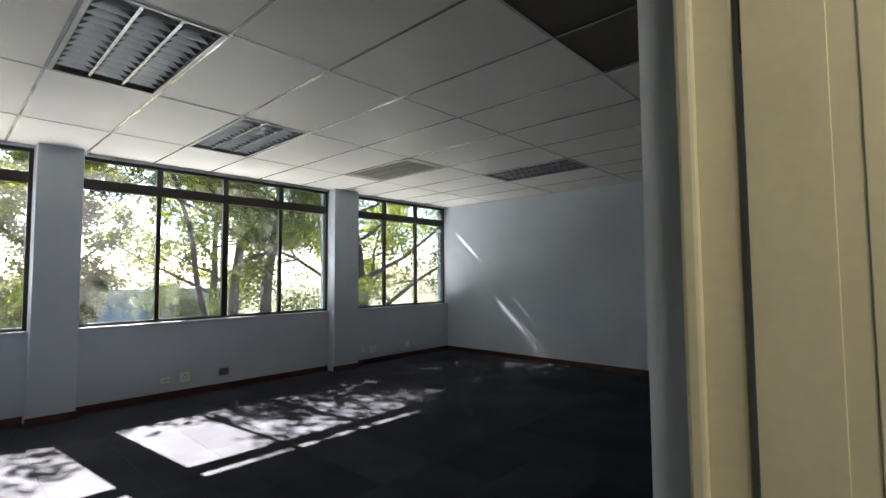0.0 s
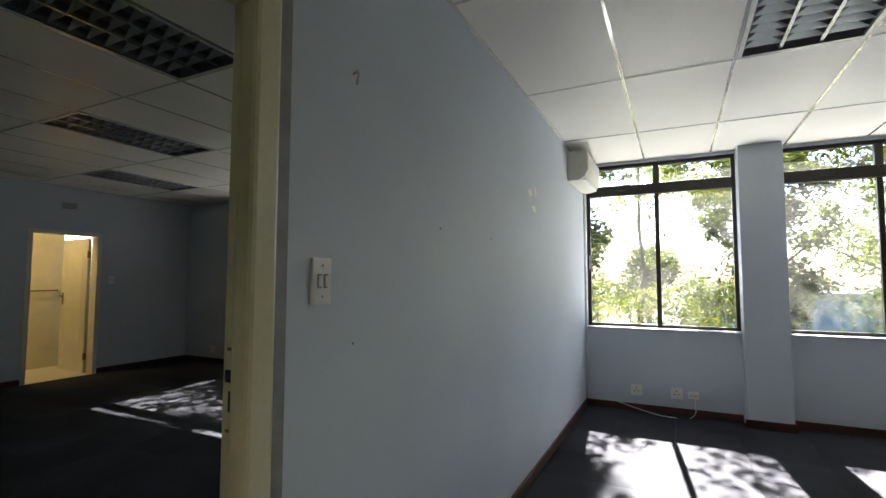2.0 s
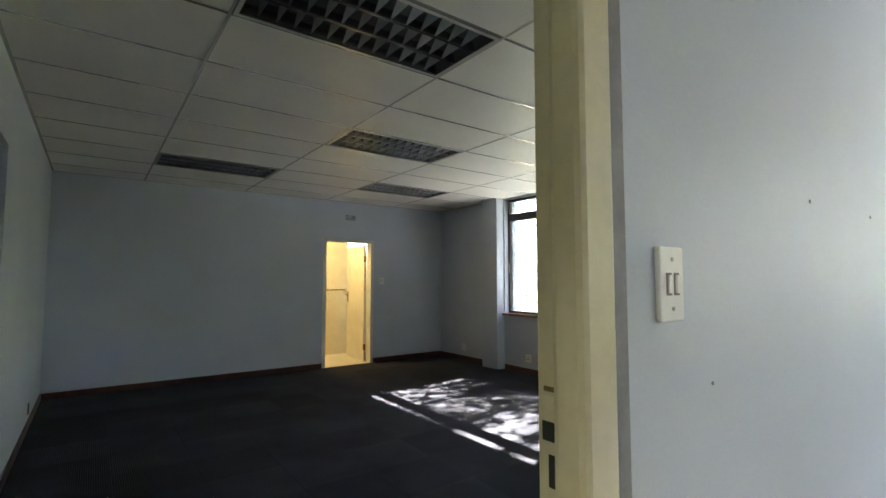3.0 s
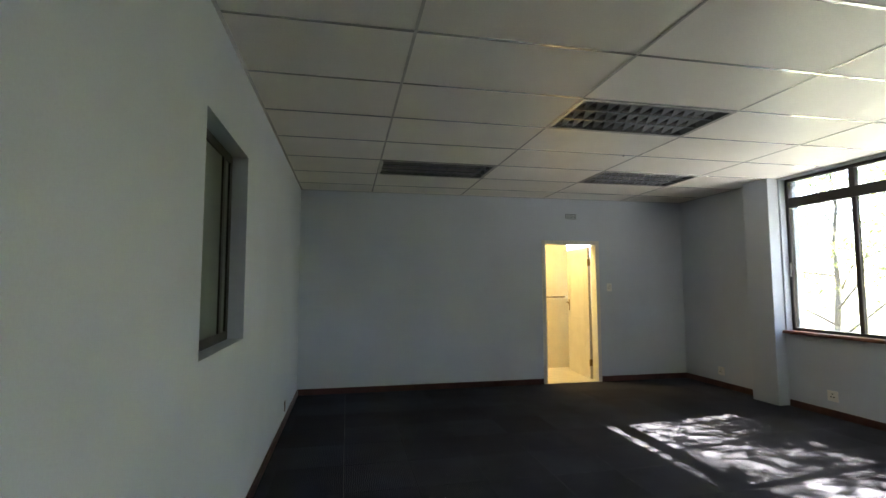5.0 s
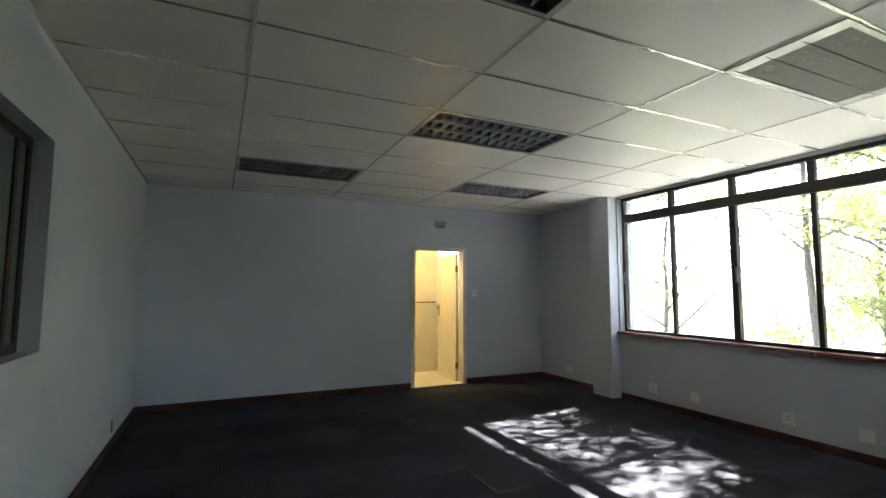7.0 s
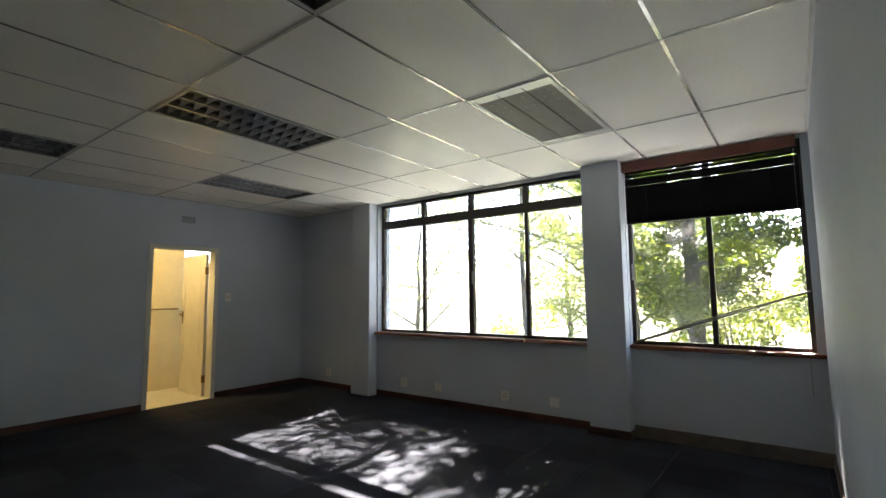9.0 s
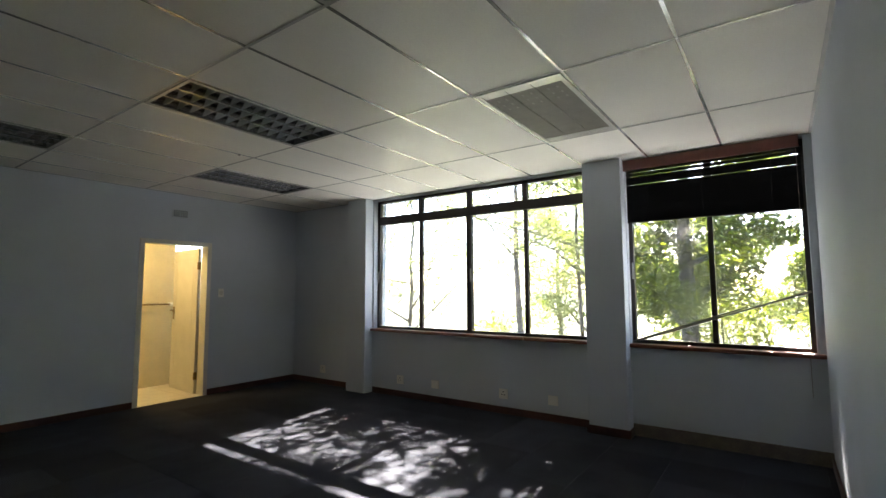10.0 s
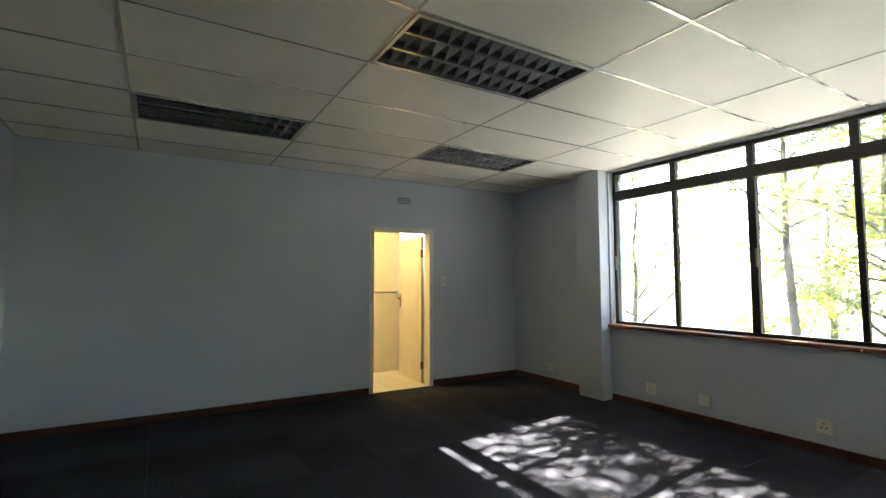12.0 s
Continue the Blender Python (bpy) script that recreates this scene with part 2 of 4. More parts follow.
def cyl(bm, p, q, r0, r1=None, seg=12):
    p, q = Vector(p), Vector(q)
    r1 = r0 if r1 is None else r1
    d = q - p
    m = Matrix.Translation((p + q) / 2) @ d.to_track_quat("Z", "Y").to_matrix().to_4x4()
    bmesh.ops.create_cone(bm, cap_ends=True, segments=seg, radius1=r0, radius2=r1, depth=d.length, matrix=m)
    return bm


def mesh_of(name, bm, mat, smooth=False):
    me = bpy.data.meshes.new(name)
    bm.normal_update()
    bm.to_mesh(me)
    bm.free()
    if mat:
        me.materials.append(mat)
    if smooth:
        for p in me.polygons:
            p.use_smooth = True
    return me


def part(name, bm, mat, parent, label="", smooth=False):
    ob = new(name, mesh_of(name, bm, mat, smooth))
    if parent is not None:
        ob.parent = parent
    if label:
        ob["label"] = label
    return ob


def struct(name, bm, mat, label="", category=""):
    return tagged(part(name, bm, mat, None), label, category, kind="structure")


def thing(name, label, category, loc=(0, 0, 0), rz=0.0, group="", kind=""):
    ob = new(name)
    ob.empty_display_size = 0.1
    ob.matrix_basis = pose(*loc, 0, 0, rz)
    return tagged(ob, label, category, group, kind)


# ---- sizes ----
EX = 5.595          # east wall, room side
YP0, YP1 = 6.555, 6.635   # partition, both faces
YA = 13.99          # far wall of the first room
ZC = 2.632          # ceiling
TOP = 3.0
WT = -0.25          # outer face of the window wall
SILL, HEAD = 0.85, 2.615
GX = (0.0, 1.02, 2.24, 3.46, 4.68, EX)
GYB = (0.0, *[round(0.439 + 0.61 * k, 3) for k in range(10)], YP0)
GYA = (YP1, *[round(7.274 + 0.61 * k, 3) for k in range(11)], YA)
WINDOWS = (("window_1", 1.705, 4.72, 4, "B"), ("window_2", 5.09, 6.50, 2, "B"),
           ("window_3", 6.66, 8.10, 2, "A"), ("window_4", 8.46, 11.44, 4, "A"), ("window_5", 11.83, YA, 3, "A"))

# ---- floor and ceiling slabs, walls ----
bm = bx(WT, EX + 0.155, -0.15, 17.2, -0.25, -0.008)
struct("floor", bm, M_CONC, "concrete floor slab under charcoal carpet tiles", "floor")
struct("roof_slab", bx(WT - 0.05, 8.2, -2.2, 17.35, TOP, TOP + 0.2), M_CONC, "concrete slab above the suspended ceiling", "ceiling")

bm = bmesh.new()
cuts = [(-2.2, 1.705)] + [(WINDOWS[i][2], WINDOWS[i + 1][1]) for i in range(4)] + [(YA, 17.2)]
for a, b in cuts:
    box(bm, WT, 0, a, b, -0.6, TOP)
for _, a, b, n, r in WINDOWS:
    box(bm, WT, 0, a, b, -0.6, SILL)
    box(bm, WT, 0, a, b, HEAD, TOP)
struct("wall_west", bm, M_WALL, "pale blue-grey painted wall under the windows", "wall")
for a, b in ((1.335, 1.688), (4.712, 5.086), (8.10, 8.46), (11.41, 11.832)):
    struct("pillar", bx(0.0, 0.15, a, b, 0, ZC + 0.05, 0.006), M_WALL, "pale blue-grey painted square pillar between windows", "pillar")
    if a < 2:
        continue
    bm = bmesh.new()
    box(bm, 0.15, 0.168, a - 0.015, b + 0.015, 0, 0.075, 0.004)
    box(bm, 0.0, 0.15, b, b + 0.015, 0, 0.075, 0.004)
    struct("baseboard", bm, M_SKIRT, "dark red-brown wooden skirting round a pillar", "skirting")

bm = bmesh.new()
DX0, DX1 = 1.429, 2.230     # washroom door opening
box(bm, 0, DX0, -0.15, 0, 0, TOP)
box(bm, DX1, EX, -0.15, 0, 0, TOP)
box(bm, DX0, DX1, -0.15, 0, 1.985, TOP)
struct("wall_south", bm, M_WALL, "blue-grey painted end wall with a washroom door", "wall")

IY0, IY1, IZ0, IZ1 = 3.312, 4.185, 1.066, 2.158
AY0, AY1 = 7.10, 8.41       # entrance doorway of the first room
bm = bmesh.new()
T = EX + 0.155
box(bm, EX, T, -0.15, IY0, 0, TOP)
box(bm, EX, T, IY1, AY0, 0, TOP)
box(bm, EX, T, IY0, IY1, 0, IZ0)
box(bm, EX, T, IY0, IY1, IZ1, TOP)
box(bm, EX, T, AY1, 17.2, 0, TOP)
box(bm, EX, T, AY0, AY1, 2.06, TOP)
struct("wall_east", bm, M_WALL, "blue-grey painted corridor wall with a recessed internal window", "wall")

JX0, JX1 = 4.592, 5.392       # doorway through the partition
bm = bmesh.new()
box(bm, 0, JX0 - 0.05, YP0, YP1, 0, TOP)
box(bm, JX1 + 0.05, EX, YP0, YP1, 0, TOP)
box(bm, JX0 - 0.05, JX1 + 0.05, YP0, YP1, 2.08, TOP)
struct("wall_partition", bm, M_WALL, "blue-grey painted partition between two offices", "wall")

AXE = 4.40
bm = bmesh.new()
box(bm, 0, AXE, YA, YA + 0.15, 0, TOP)
struct("wall_north", bm, M_WALL, "plain blue-grey painted end wall with slivers of sun", "wall")
bm = bmesh.new()
box(bm, WT, T, 17.2, 17.35, 0, TOP)
struct("wall_far_north", bm, M_WALL, "plain painted wall of an unlit space", "wall")

# corridor outside the entrance, closed round
bm = bmesh.new()
box(bm, 8.0, 8.15, -0.15, 17.2, 0, TOP)
box(bm, T, 8.15, -0.3, -0.15, 0, TOP)
box(bm, T, 8.15, 17.2, 17.35, 0, TOP)
struct("wall_corridor", bm, M_WALL, "plain painted corridor wall", "wall")
struct("corridor_floor", bx(T, 8.15, -0.15, 17.2, -0.25, -0.004), M_CARPET, "charcoal carpet of the corridor", "floor")
struct("corridor_ceiling", bx(T, 8.0, -0.15, 17.2, ZC, ZC + 0.05), M_TILE, "plain corridor ceiling", "ceiling")

# skirtings
def skirting(x0, x1, y0, y1):
    struct("baseboard", bx(x0, x1, y0, y1, 0, 0.075, 0.004), M_SKIRT, "dark red-brown wooden skirting board", "skirting")


S = 0.016
skirting(0, S, 0, 1.32)
skirting(0, S, 1.704, 4.697)
skirting(0, S, YP1, 8.085)
skirting(0, S, 8.476, 11.395)
skirting(0, S, 11.848, YA)
skirting(S, 1.383, 0, S)
skirting(2.276, EX, 0, S)
skirting(EX - S, EX, S, YP0)
skirting(S, JX0 - 0.086, YP1, YP1 + S)
skirting(0.0, JX0 - 0.086, YP0 - S, YP0)
skirting(S, AXE, YA - S, YA)
skirting(EX - S, EX, AY1 + 0.06, 17.2)


# ---- suspended ceiling ----
LIGHTS = ((2, GYB[5], 0), (1, GYB[2], 0), (3, GYB[2], 0), (3, GYB[8], 0), (2, GYA[2], 0), (1, GYA[4], 0), (2, GYA[9], 0))
DIFFS = ((1, GYB[8]), (1, GYA[7]))
HOLES = {(i, round(y, 2)) for i, y, *_ in LIGHTS} | {(i, round(y, 2)) for i, y in DIFFS}
MISSING = {(4, round(GYA[4], 2)), (4, round(GYA[5], 2))}
rng = random.Random(5)


def ceiling(name, gx, gy, label):
    bm = bmesh.new()
    bars = bmesh.new()
    for i in range(len(gx) - 1):
        for j in range(len(gy) - 1):
            if (i, round(gy[j], 2)) in HOLES or (name == "ceiling_first" and (i, round(gy[j], 2)) in MISSING):
                continue
            x0, x1, y0, y1 = gx[i] + 0.003, gx[i + 1] - 0.003, gy[j] + 0.003, gy[j + 1] - 0.003
            n0 = len(bm.verts)
            box(bm, x0, x1, y0, y1, ZC + 0.001, ZC + 0.014)
            bm.verts.ensure_lookup_table()
            c = Vector(((x0 + x1) / 2, (y0 + y1) / 2, 0))
            tx, ty, dz = rng.uniform(-0.001, 0.001), rng.uniform(-0.0014, 0.0014), rng.uniform(0, 0.002)
            for v in list(bm.verts)[n0:]:
                v.co.z += dz + tx * (v.co.x - c.x) + ty * (v.co.y - c.y)
    mains = bmesh.new()
    for y in gy[1:-1]:
        for i in range(len(gx) - 1):
            box(mains, gx[i] + (0.009 if i else 0), gx[i + 1] - 0.009, y - 0.009, y + 0.009, ZC - 0.0025, ZC - 0.0002)
    struct("ceiling_grid", mains, M_TBAR_BRIGHT, "slim bright metal cross tees of a suspended ceiling", "ceiling grid")
    for x in gx[1:-1]:
        box(bars, x - 0.008, x + 0.008, gy[0], gy[-1], ZC - 0.003, ZC - 0.001)
        box(bars, x - 0.001, x + 0.001, gy[0], gy[-1], ZC - 0.001, ZC + 0.03)
    for (x0, x1, y0, y1) in ((gx[0], gx[0] + 0.02, gy[0], gy[-1]), (gx[-1] - 0.02, gx[-1], gy[0], gy[-1]),
                             (gx[0] + 0.02, gx[-1] - 0.02, gy[0], gy[0] + 0.02), (gx[0] + 0.02, gx[-1] - 0.02, gy[-1] - 0.02, gy[-1])):
        box(bars, x0, x1, y0, y1, ZC - 0.007, ZC - 0.0045)
    struct(name, bm, M_TILE, label, "ceiling")
    struct("ceiling_grid", bars, M_TBAR, "slim white metal tee grid of a suspended ceiling", "ceiling grid")


ceiling("ceiling_second", GX, GYB, "off-white suspended ceiling of large boards")
ceiling("ceiling_first", GX, GYA, "off-white suspended ceiling with missing boards")
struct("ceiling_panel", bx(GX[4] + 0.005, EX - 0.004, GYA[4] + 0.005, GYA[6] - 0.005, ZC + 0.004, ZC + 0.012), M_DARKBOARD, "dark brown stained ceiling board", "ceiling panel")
struct("ceiling_beyond", bx(0, EX, YA + 0.15, 17.2, ZC, ZC + 0.05), M_TILE, "plain ceiling of an unlit space", "ceiling")


# ---- ceiling fixtures ----
def louvre_light():
    """Recessed fluorescent fitting, 1.2 x 0.6, corner at the origin, ceiling face at z 0."""
    W, D = 1.2, 0.59
    t = thing("ceiling_light", "recessed unlit fluorescent ceiling fitting with parabolic aluminium louvre", "ceiling light", group="louvred ceiling lights")
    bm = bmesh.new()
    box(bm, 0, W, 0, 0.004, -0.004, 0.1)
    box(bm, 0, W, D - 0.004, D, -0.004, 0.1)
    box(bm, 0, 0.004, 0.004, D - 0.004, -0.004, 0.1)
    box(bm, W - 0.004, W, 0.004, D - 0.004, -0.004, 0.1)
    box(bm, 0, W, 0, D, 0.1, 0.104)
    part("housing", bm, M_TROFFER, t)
    bm = bmesh.new()
    e = 0.022
    box(bm, 0, W, 0, e, -0.008, -0.0045)
    box(bm, 0, W, D - e, D, -0.008, -0.0045)
    box(bm, 0, e, e, D - e, -0.008, -0.0045)
    box(bm, W - e, W, e, D - e, -0.008, -0.0045)
    part("frame", bm, M_TBAR, t, "white metal trim frame")
    # lengthwise wedge blades and cross blades, curved like a V
    ys = [e + (D - 2 * e) * k / 3 for k in range(4)]
    for y in ys:
        bm = bmesh.new()
        wb = 0.009 if 0.05 < y < D - 0.05 else 0.006
        vs = [bm.verts.new((x, y + dy, z)) for x in (e, W - e) for dy, z in ((-0.002, 0.055), (0.002, 0.055), (wb, 0.002), (-wb, 0.002))]
        for f in ((0, 1, 2, 3), (7, 6, 5, 4), (0, 4, 5, 1), (1, 5, 6, 2), (2, 6, 7, 3), (3, 7, 4, 0)):
            bm.faces.new([vs[k] for k in f])
        part("long_blade", bm, M_LOUVRE, t, "polished lengthwise louvre blade")
    n = 13
    half = (ys[1] - ys[0]) / 2 - 0.004
    bm = bmesh.new()
    rows = []
    # peaked outline shapes the reflected triangles into each cross blade
    for y, zt in ((-half, 0.006), (-half * 0.5, 0.036), (0, 0.064), (half * 0.5, 0.036), (half, 0.006)):
        wt = 0.001 + zt * 0.17
        rows.append([bm.verts.new((-wt, y, zt)), bm.verts.new((wt, y, zt)), bm.verts.new((0.001, y, 0.002)), bm.verts.new((-0.001, y, 0.002))])
    for a, b in zip(rows, rows[1:]):
        for q in range(4):
            bm.faces.new((a[q], a[(q + 1) % 4], b[(q + 1) % 4], b[q]))
    blade = mesh_of("cross_blade", bm, M_BLADE)
    for r in range(3):
        for k in range(1, n):
            ob = new("cross_blade", blade)
            ob.parent = t
            ob.location = (e + (W - 2 * e) * k / n, (ys[r] + ys[r + 1]) / 2, 0)
    for k in range(3):
        y = (ys[k] + ys[k + 1]) / 2
        part("tube", cyl(bmesh.new(), (0.03, y, 0.075), (W - 0.03, y, 0.075), 0.013, seg=10), M_TUBE, t, "unlit white fluorescent tube", True)
    return t


def diffuser_panel():
    W, D = 1.2, 0.59
    t = thing("ceiling_light_panel", "recessed ceiling fitting with three dusty beige ribbed diffuser strips", "ceiling light", group="diffuser ceiling panels")
    bm = bmesh.new()
    e = 0.03
    box(bm, 0, W, 0, e, -0.010, -0.005, 0.001)
    box(bm, 0, W, D - e, D, -0.010, -0.005, 0.001)
    box(bm, 0, e, e, D - e, -0.010, -0.005, 0.001)
    box(bm, W - e, W, e, D - e, -0.010, -0.005, 0.001)
    part("frame", bm, M_TBAR, t, "white metal trim frame")
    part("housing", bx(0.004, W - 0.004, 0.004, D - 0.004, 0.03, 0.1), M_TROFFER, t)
    for k in range(3):
        y0, y1 = e + (D - 2 * e) * k / 3 + 0.003, e + (D - 2 * e) * (k + 1) / 3 - 0.003
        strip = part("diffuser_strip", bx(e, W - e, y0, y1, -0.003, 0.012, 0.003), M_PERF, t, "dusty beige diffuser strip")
        bm = bmesh.new()
        for q in range(3):
            x = 0.85 + q * 0.08
            for yy in (0.35, 0.7):
                y = y0 + (y1 - y0) * yy
                box(bm, x, x + 0.03, y - 0.006, y + 0.006, -0.0045, -0.0032)
        part("slots", bm, M_RAIL, strip, "small dark slots")
        for x0 in (e, W - e - 0.07):
            part("end_cap", bx(x0, x0 + 0.07, y0, y1, -0.006, -0.0035), M_TBAR, strip, "plain pale end cap")
    return t


base = louvre_light()
for k, (i, y, _) in enumerate(LIGHTS):
    m = pose(GX[i] + 0.01, y + 0.01, ZC)
    if k == 0:
        base.matrix_basis = m
    else:
        copy_thing(base, m)
base = diffuser_panel()
for k, (i, y) in enumerate(DIFFS):
    m = pose(GX[i] + 0.01, y + 0.01, ZC)
    if k == 0:
        base.matrix_basis = m
    else:
        copy_thing(base, m)


# ---- windows ----
def window(name, y0, y1, n, room):
    t = thing(name, "dark bronze aluminium window with %d lights and top vents" % n, "window", (-0.11, y0, SILL), kind="structure")
    w, h = y1 - y0, HEAD - SILL
    zt = 2.333 - SILL
    tb = 0.055
    bm = bmesh.new()
    f = 0.035
    box(bm, -0.03, 0.03, 0, f, 0, h)
    box(bm, -0.03, 0.03, w - f, w, 0, h)
    box(bm, -0.03, 0.03, f, w - f, 0, f)
    box(bm, -0.03, 0.03, f, w - f, h - f, h)
    part("window_frame", bm, M_BRONZE, t)
    part("transom", bx(-0.035, 0.035, f, w - f, zt - tb, zt + tb, 0.004), M_BRONZE, t)
    for k in range(n):
        a, b = w * k / n, w * (k + 1) / n
        thick = (n == 4 and k == 2)
        if k:
            hw = 0.035 if thick else (0.022 if n != 3 else 0.026)
            part("mullion", bx(-0.028, 0.034 if thick else 0.02, a - hw, a + hw, f, zt - tb, 0.003), M_BRONZE, t)
            part("mullion", bx(-0.028, 0.030, a - 0.03, a + 0.03, zt + tb, h - f, 0.003), M_BRONZE, t)
        pa, pb = max(a, f), min(b, w - f)
        for z0, z1 in ((f, zt - tb), (zt + tb, h - f)):
            g = part("pane", bx(-0.004, 0.0, pa, pb, z0, z1), M_GLASS, t, "dusty window pane, tinted to dim the view outside")
            g.visible_shadow = False
        if k % 2 == 0:
            bm = bx(0.031, 0.045, a + f * 0.2 + 0.01, a + f * 0.2 + 0.025, 0.62, 0.78, 0.003)
            part("handle", bm, M_STEEL, t, "small metal window catch")
        vent = bx(0.036, 0.05, (a + b) / 2 - 0.05, (a + b) / 2 + 0.05, zt - 0.012, zt + 0.012, 0.003)
        part("vent_catch", vent, M_BRONZE, t)
    return t


for win in WINDOWS:
    window(*win)
for a, b in ((1.69, 3.97), (3.985, 4.710)):
    tagged(part("window_sill", bx(-0.08, 0.05, a, b, SILL - 0.03, SILL + 0.004, 0.005), M_SILL, None), "red-brown varnished wooden window sill board", "window sill", kind="structure")
tagged(part("window_sill", bx(-0.08, 0.05, 5.088, YP0 - 0.002, SILL - 0.03, SILL + 0.004, 0.005), M_SILL, None), "red-brown varnished wooden window sill board", "window sill", kind="structure")
for a, b in ((YP1, 8.098), (8.462, 11.408), (11.834, YA)):
    tagged(part("window_sill", bx(-0.08, 0.02, a, b, SILL - 0.012, SILL + 0.004, 0.004), M_WALL, None), "narrow painted plaster window sill", "window sill", kind="structure")


# ---- internal window of the corridor wall ----
t = thing("window_internal", "recessed internal window with dark frame and obscure green glass", "window", (EX + 0.09, IY0, IZ0), kind="structure")
w, h = IY1 - IY0, IZ1 - IZ0
bm = bmesh.new()
f = 0.05
box(bm, 0, 0.04, 0, f, 0, h)
box(bm, 0, 0.04, w - f, w, 0, h)
box(bm, 0, 0.04, f, w - f, 0, f)
box(bm, 0, 0.04, f, w - f, h - f, h)
part("window_frame", bm, M_BRONZE, t)
part("pane", bx(0.012, 0.018, f, w - f, f, h - f), M_FROST, t, "obscure greenish glass pane")
part("mullion", bx(0, 0.011, 0.16, 0.2, f, h - f), M_BRONZE, t)


# ---- door frames and doors ----
# steel frame of the doorway through the partition, with a rebate and a strike plate
t = thing("door_frame", "cream gloss-painted steel door frame with strike plate, in the partition", "door frame", (0, YP0, 0), kind="structure")
dp = YP1 - YP0
H = 2.03


def jamb_profile(x, sgn, name):
    bm = bmesh.new()
    a = x - sgn * 0.05
    for x0, x1, y0, y1, bv in ((a - sgn * 0.012, x - sgn * 0.022, -0.012, 0.04, 0.004), (a - sgn * 0.035, x, 0.034, dp + 0.018, 0.013)):
        box(bm, min(x0, x1), max(x0, x1), y0, y1, 0, H + 0.05, bv)
    return part(name, bm, M_CREAM, t)


j = jamb_profile(JX0, 1, "jamb")
jamb_profile(JX1, -1, "jamb")
bm = bmesh.new()
box(bm, JX0 - 0.05, JX1 + 0.05, -0.014, dp + 0.016, H + 0.022, H + 0.05, 0.005)
box(bm, JX0, JX1, 0.036, dp + 0.016, H, H + 0.022, 0.004)
part("head", bm, M_CREAM, t)
xs = JX0 - 0.022
pl = part("strike_plate", bx(xs - 0.001, xs + 0.0015, 0.004, 0.034, 0.995, 1.17, 0.0005), M_CREAM, j, "painted-over strike plate")
bm = bmesh.new()
box(bm, xs + 0.0016, xs + 0.003, 0.000, 0.026, 1.10, 1.13)
box(bm, xs + 0.0016, xs + 0.003, 0.012, 0.024, 1.03, 1.08)
part("latch_hole", bm, M_SLOT, j, "dark latch and bolt openings")
bm = bmesh.new()
for z in (1.18, 0.985):
    box(bm, xs - 0.001, xs + 0.002, 0.002, 0.026, z - 0.004, z + 0.004, 0.001)
part("screw", bm, M_BRASS, j, "worn brass fixing")
# shadow beside the frame, drawn as a thin grey strip
struct("trim", bx(JX0 - 0.13, JX0 - 0.0855, YP1 + 0.0005, YP1 + 0.004, 0, 2.1), M_GREY, "grey strip painted as the shadow beside a door frame", "trim")


def panel_leaf(name, label, w, h, mat, loc, rz, handle_mat, side=1, lever_z=1.03):
    """Moulded two-panel leaf, hinge edge at the origin, leaf along +x, thickness in y."""
    d = thing(name, label, "door", loc, rz)
    th = 0.04
    st = 0.11
    bm = bmesh.new()
    box(bm, 0, w, 0.004, th - 0.004, 0.006, h, 0.002)
    part("leaf", bm, mat, d)
    for y0, y1 in ((0, 0.004), (th - 0.004, th)):
        bm = bmesh.new()
        mid = h * 0.41
        for x0, x1, z0, z1 in ((0, st, 0.006, h), (w - st, w, 0.006, h), (st, w - st, 0.006, 0.2), (st, w - st, h - 0.13, h), (st, w - st, mid - 0.06, mid + 0.06)):
            box(bm, x0, x1, y0, y1, z0, z1, 0.0012)
        part("stile_and_rail", bm, mat, d)
        for z0, z1 in ((0.235, mid - 0.095), (mid + 0.095, h - 0.165)):
            part("panel", bx(st + 0.035, w - st - 0.035, y0 + 0.0005, y1 - 0.0005, z0, z1, 0.0014), mat, d)
    for y, s in ((0, -1), (th, 1)):
        hx = w - 0.06
        pl = part("handle_plate", bx(hx - 0.02, hx + 0.02, min(y, y + s * 0.006), max(y, y + s * 0.006), lever_z - 0.13, lever_z + 0.05, 0.002), handle_mat, d, "metal lever handle plate")
        bm = bmesh.new()
        cyl(bm, (hx, y + s * 0.006, lever_z), (hx, y + s * 0.05, lever_z), 0.009)
        pts = [(hx, lever_z), (hx - 0.045, lever_z + 0.004), (hx - 0.09, lever_z - 0.012), (hx - 0.12, lever_z - 0.035)]
        for (xa, za), (xb, zb) in zip(pts, pts[1:]):
            cyl(bm, (xa, y + s * 0.05, za), (xb, y + s * 0.05, zb), 0.009, 0.008)
        part("lever", bm, handle_mat, pl, "curved metal lever", True)
    for z in (0.24, h - 0.24):
        hg = bmesh.new()
        cyl(hg, (-0.006, 0.046, z - 0.05), (-0.006, 0.046, z + 0.05), 0.007)
        box(hg, -0.004, -0.001, 0.005, 0.036, z - 0.05, z + 0.05)
        part("hinge", hg, M_BRASS, d, "dark brass butt hinge")
    return d


panel_leaf("office_door", "cream-painted panelled door standing open against the corridor wall", 0.79, 2.02, M_CREAM, (JX1 - 0.005, YP0 - 0.014, 0), -87, M_STEEL, lever_z=1.12)

# entrance of the first room: frame on the corridor side and its open door
t = thing("door_frame", "cream gloss-painted steel door frame of the entrance", "door frame", (0, 0, 0), kind="structure")
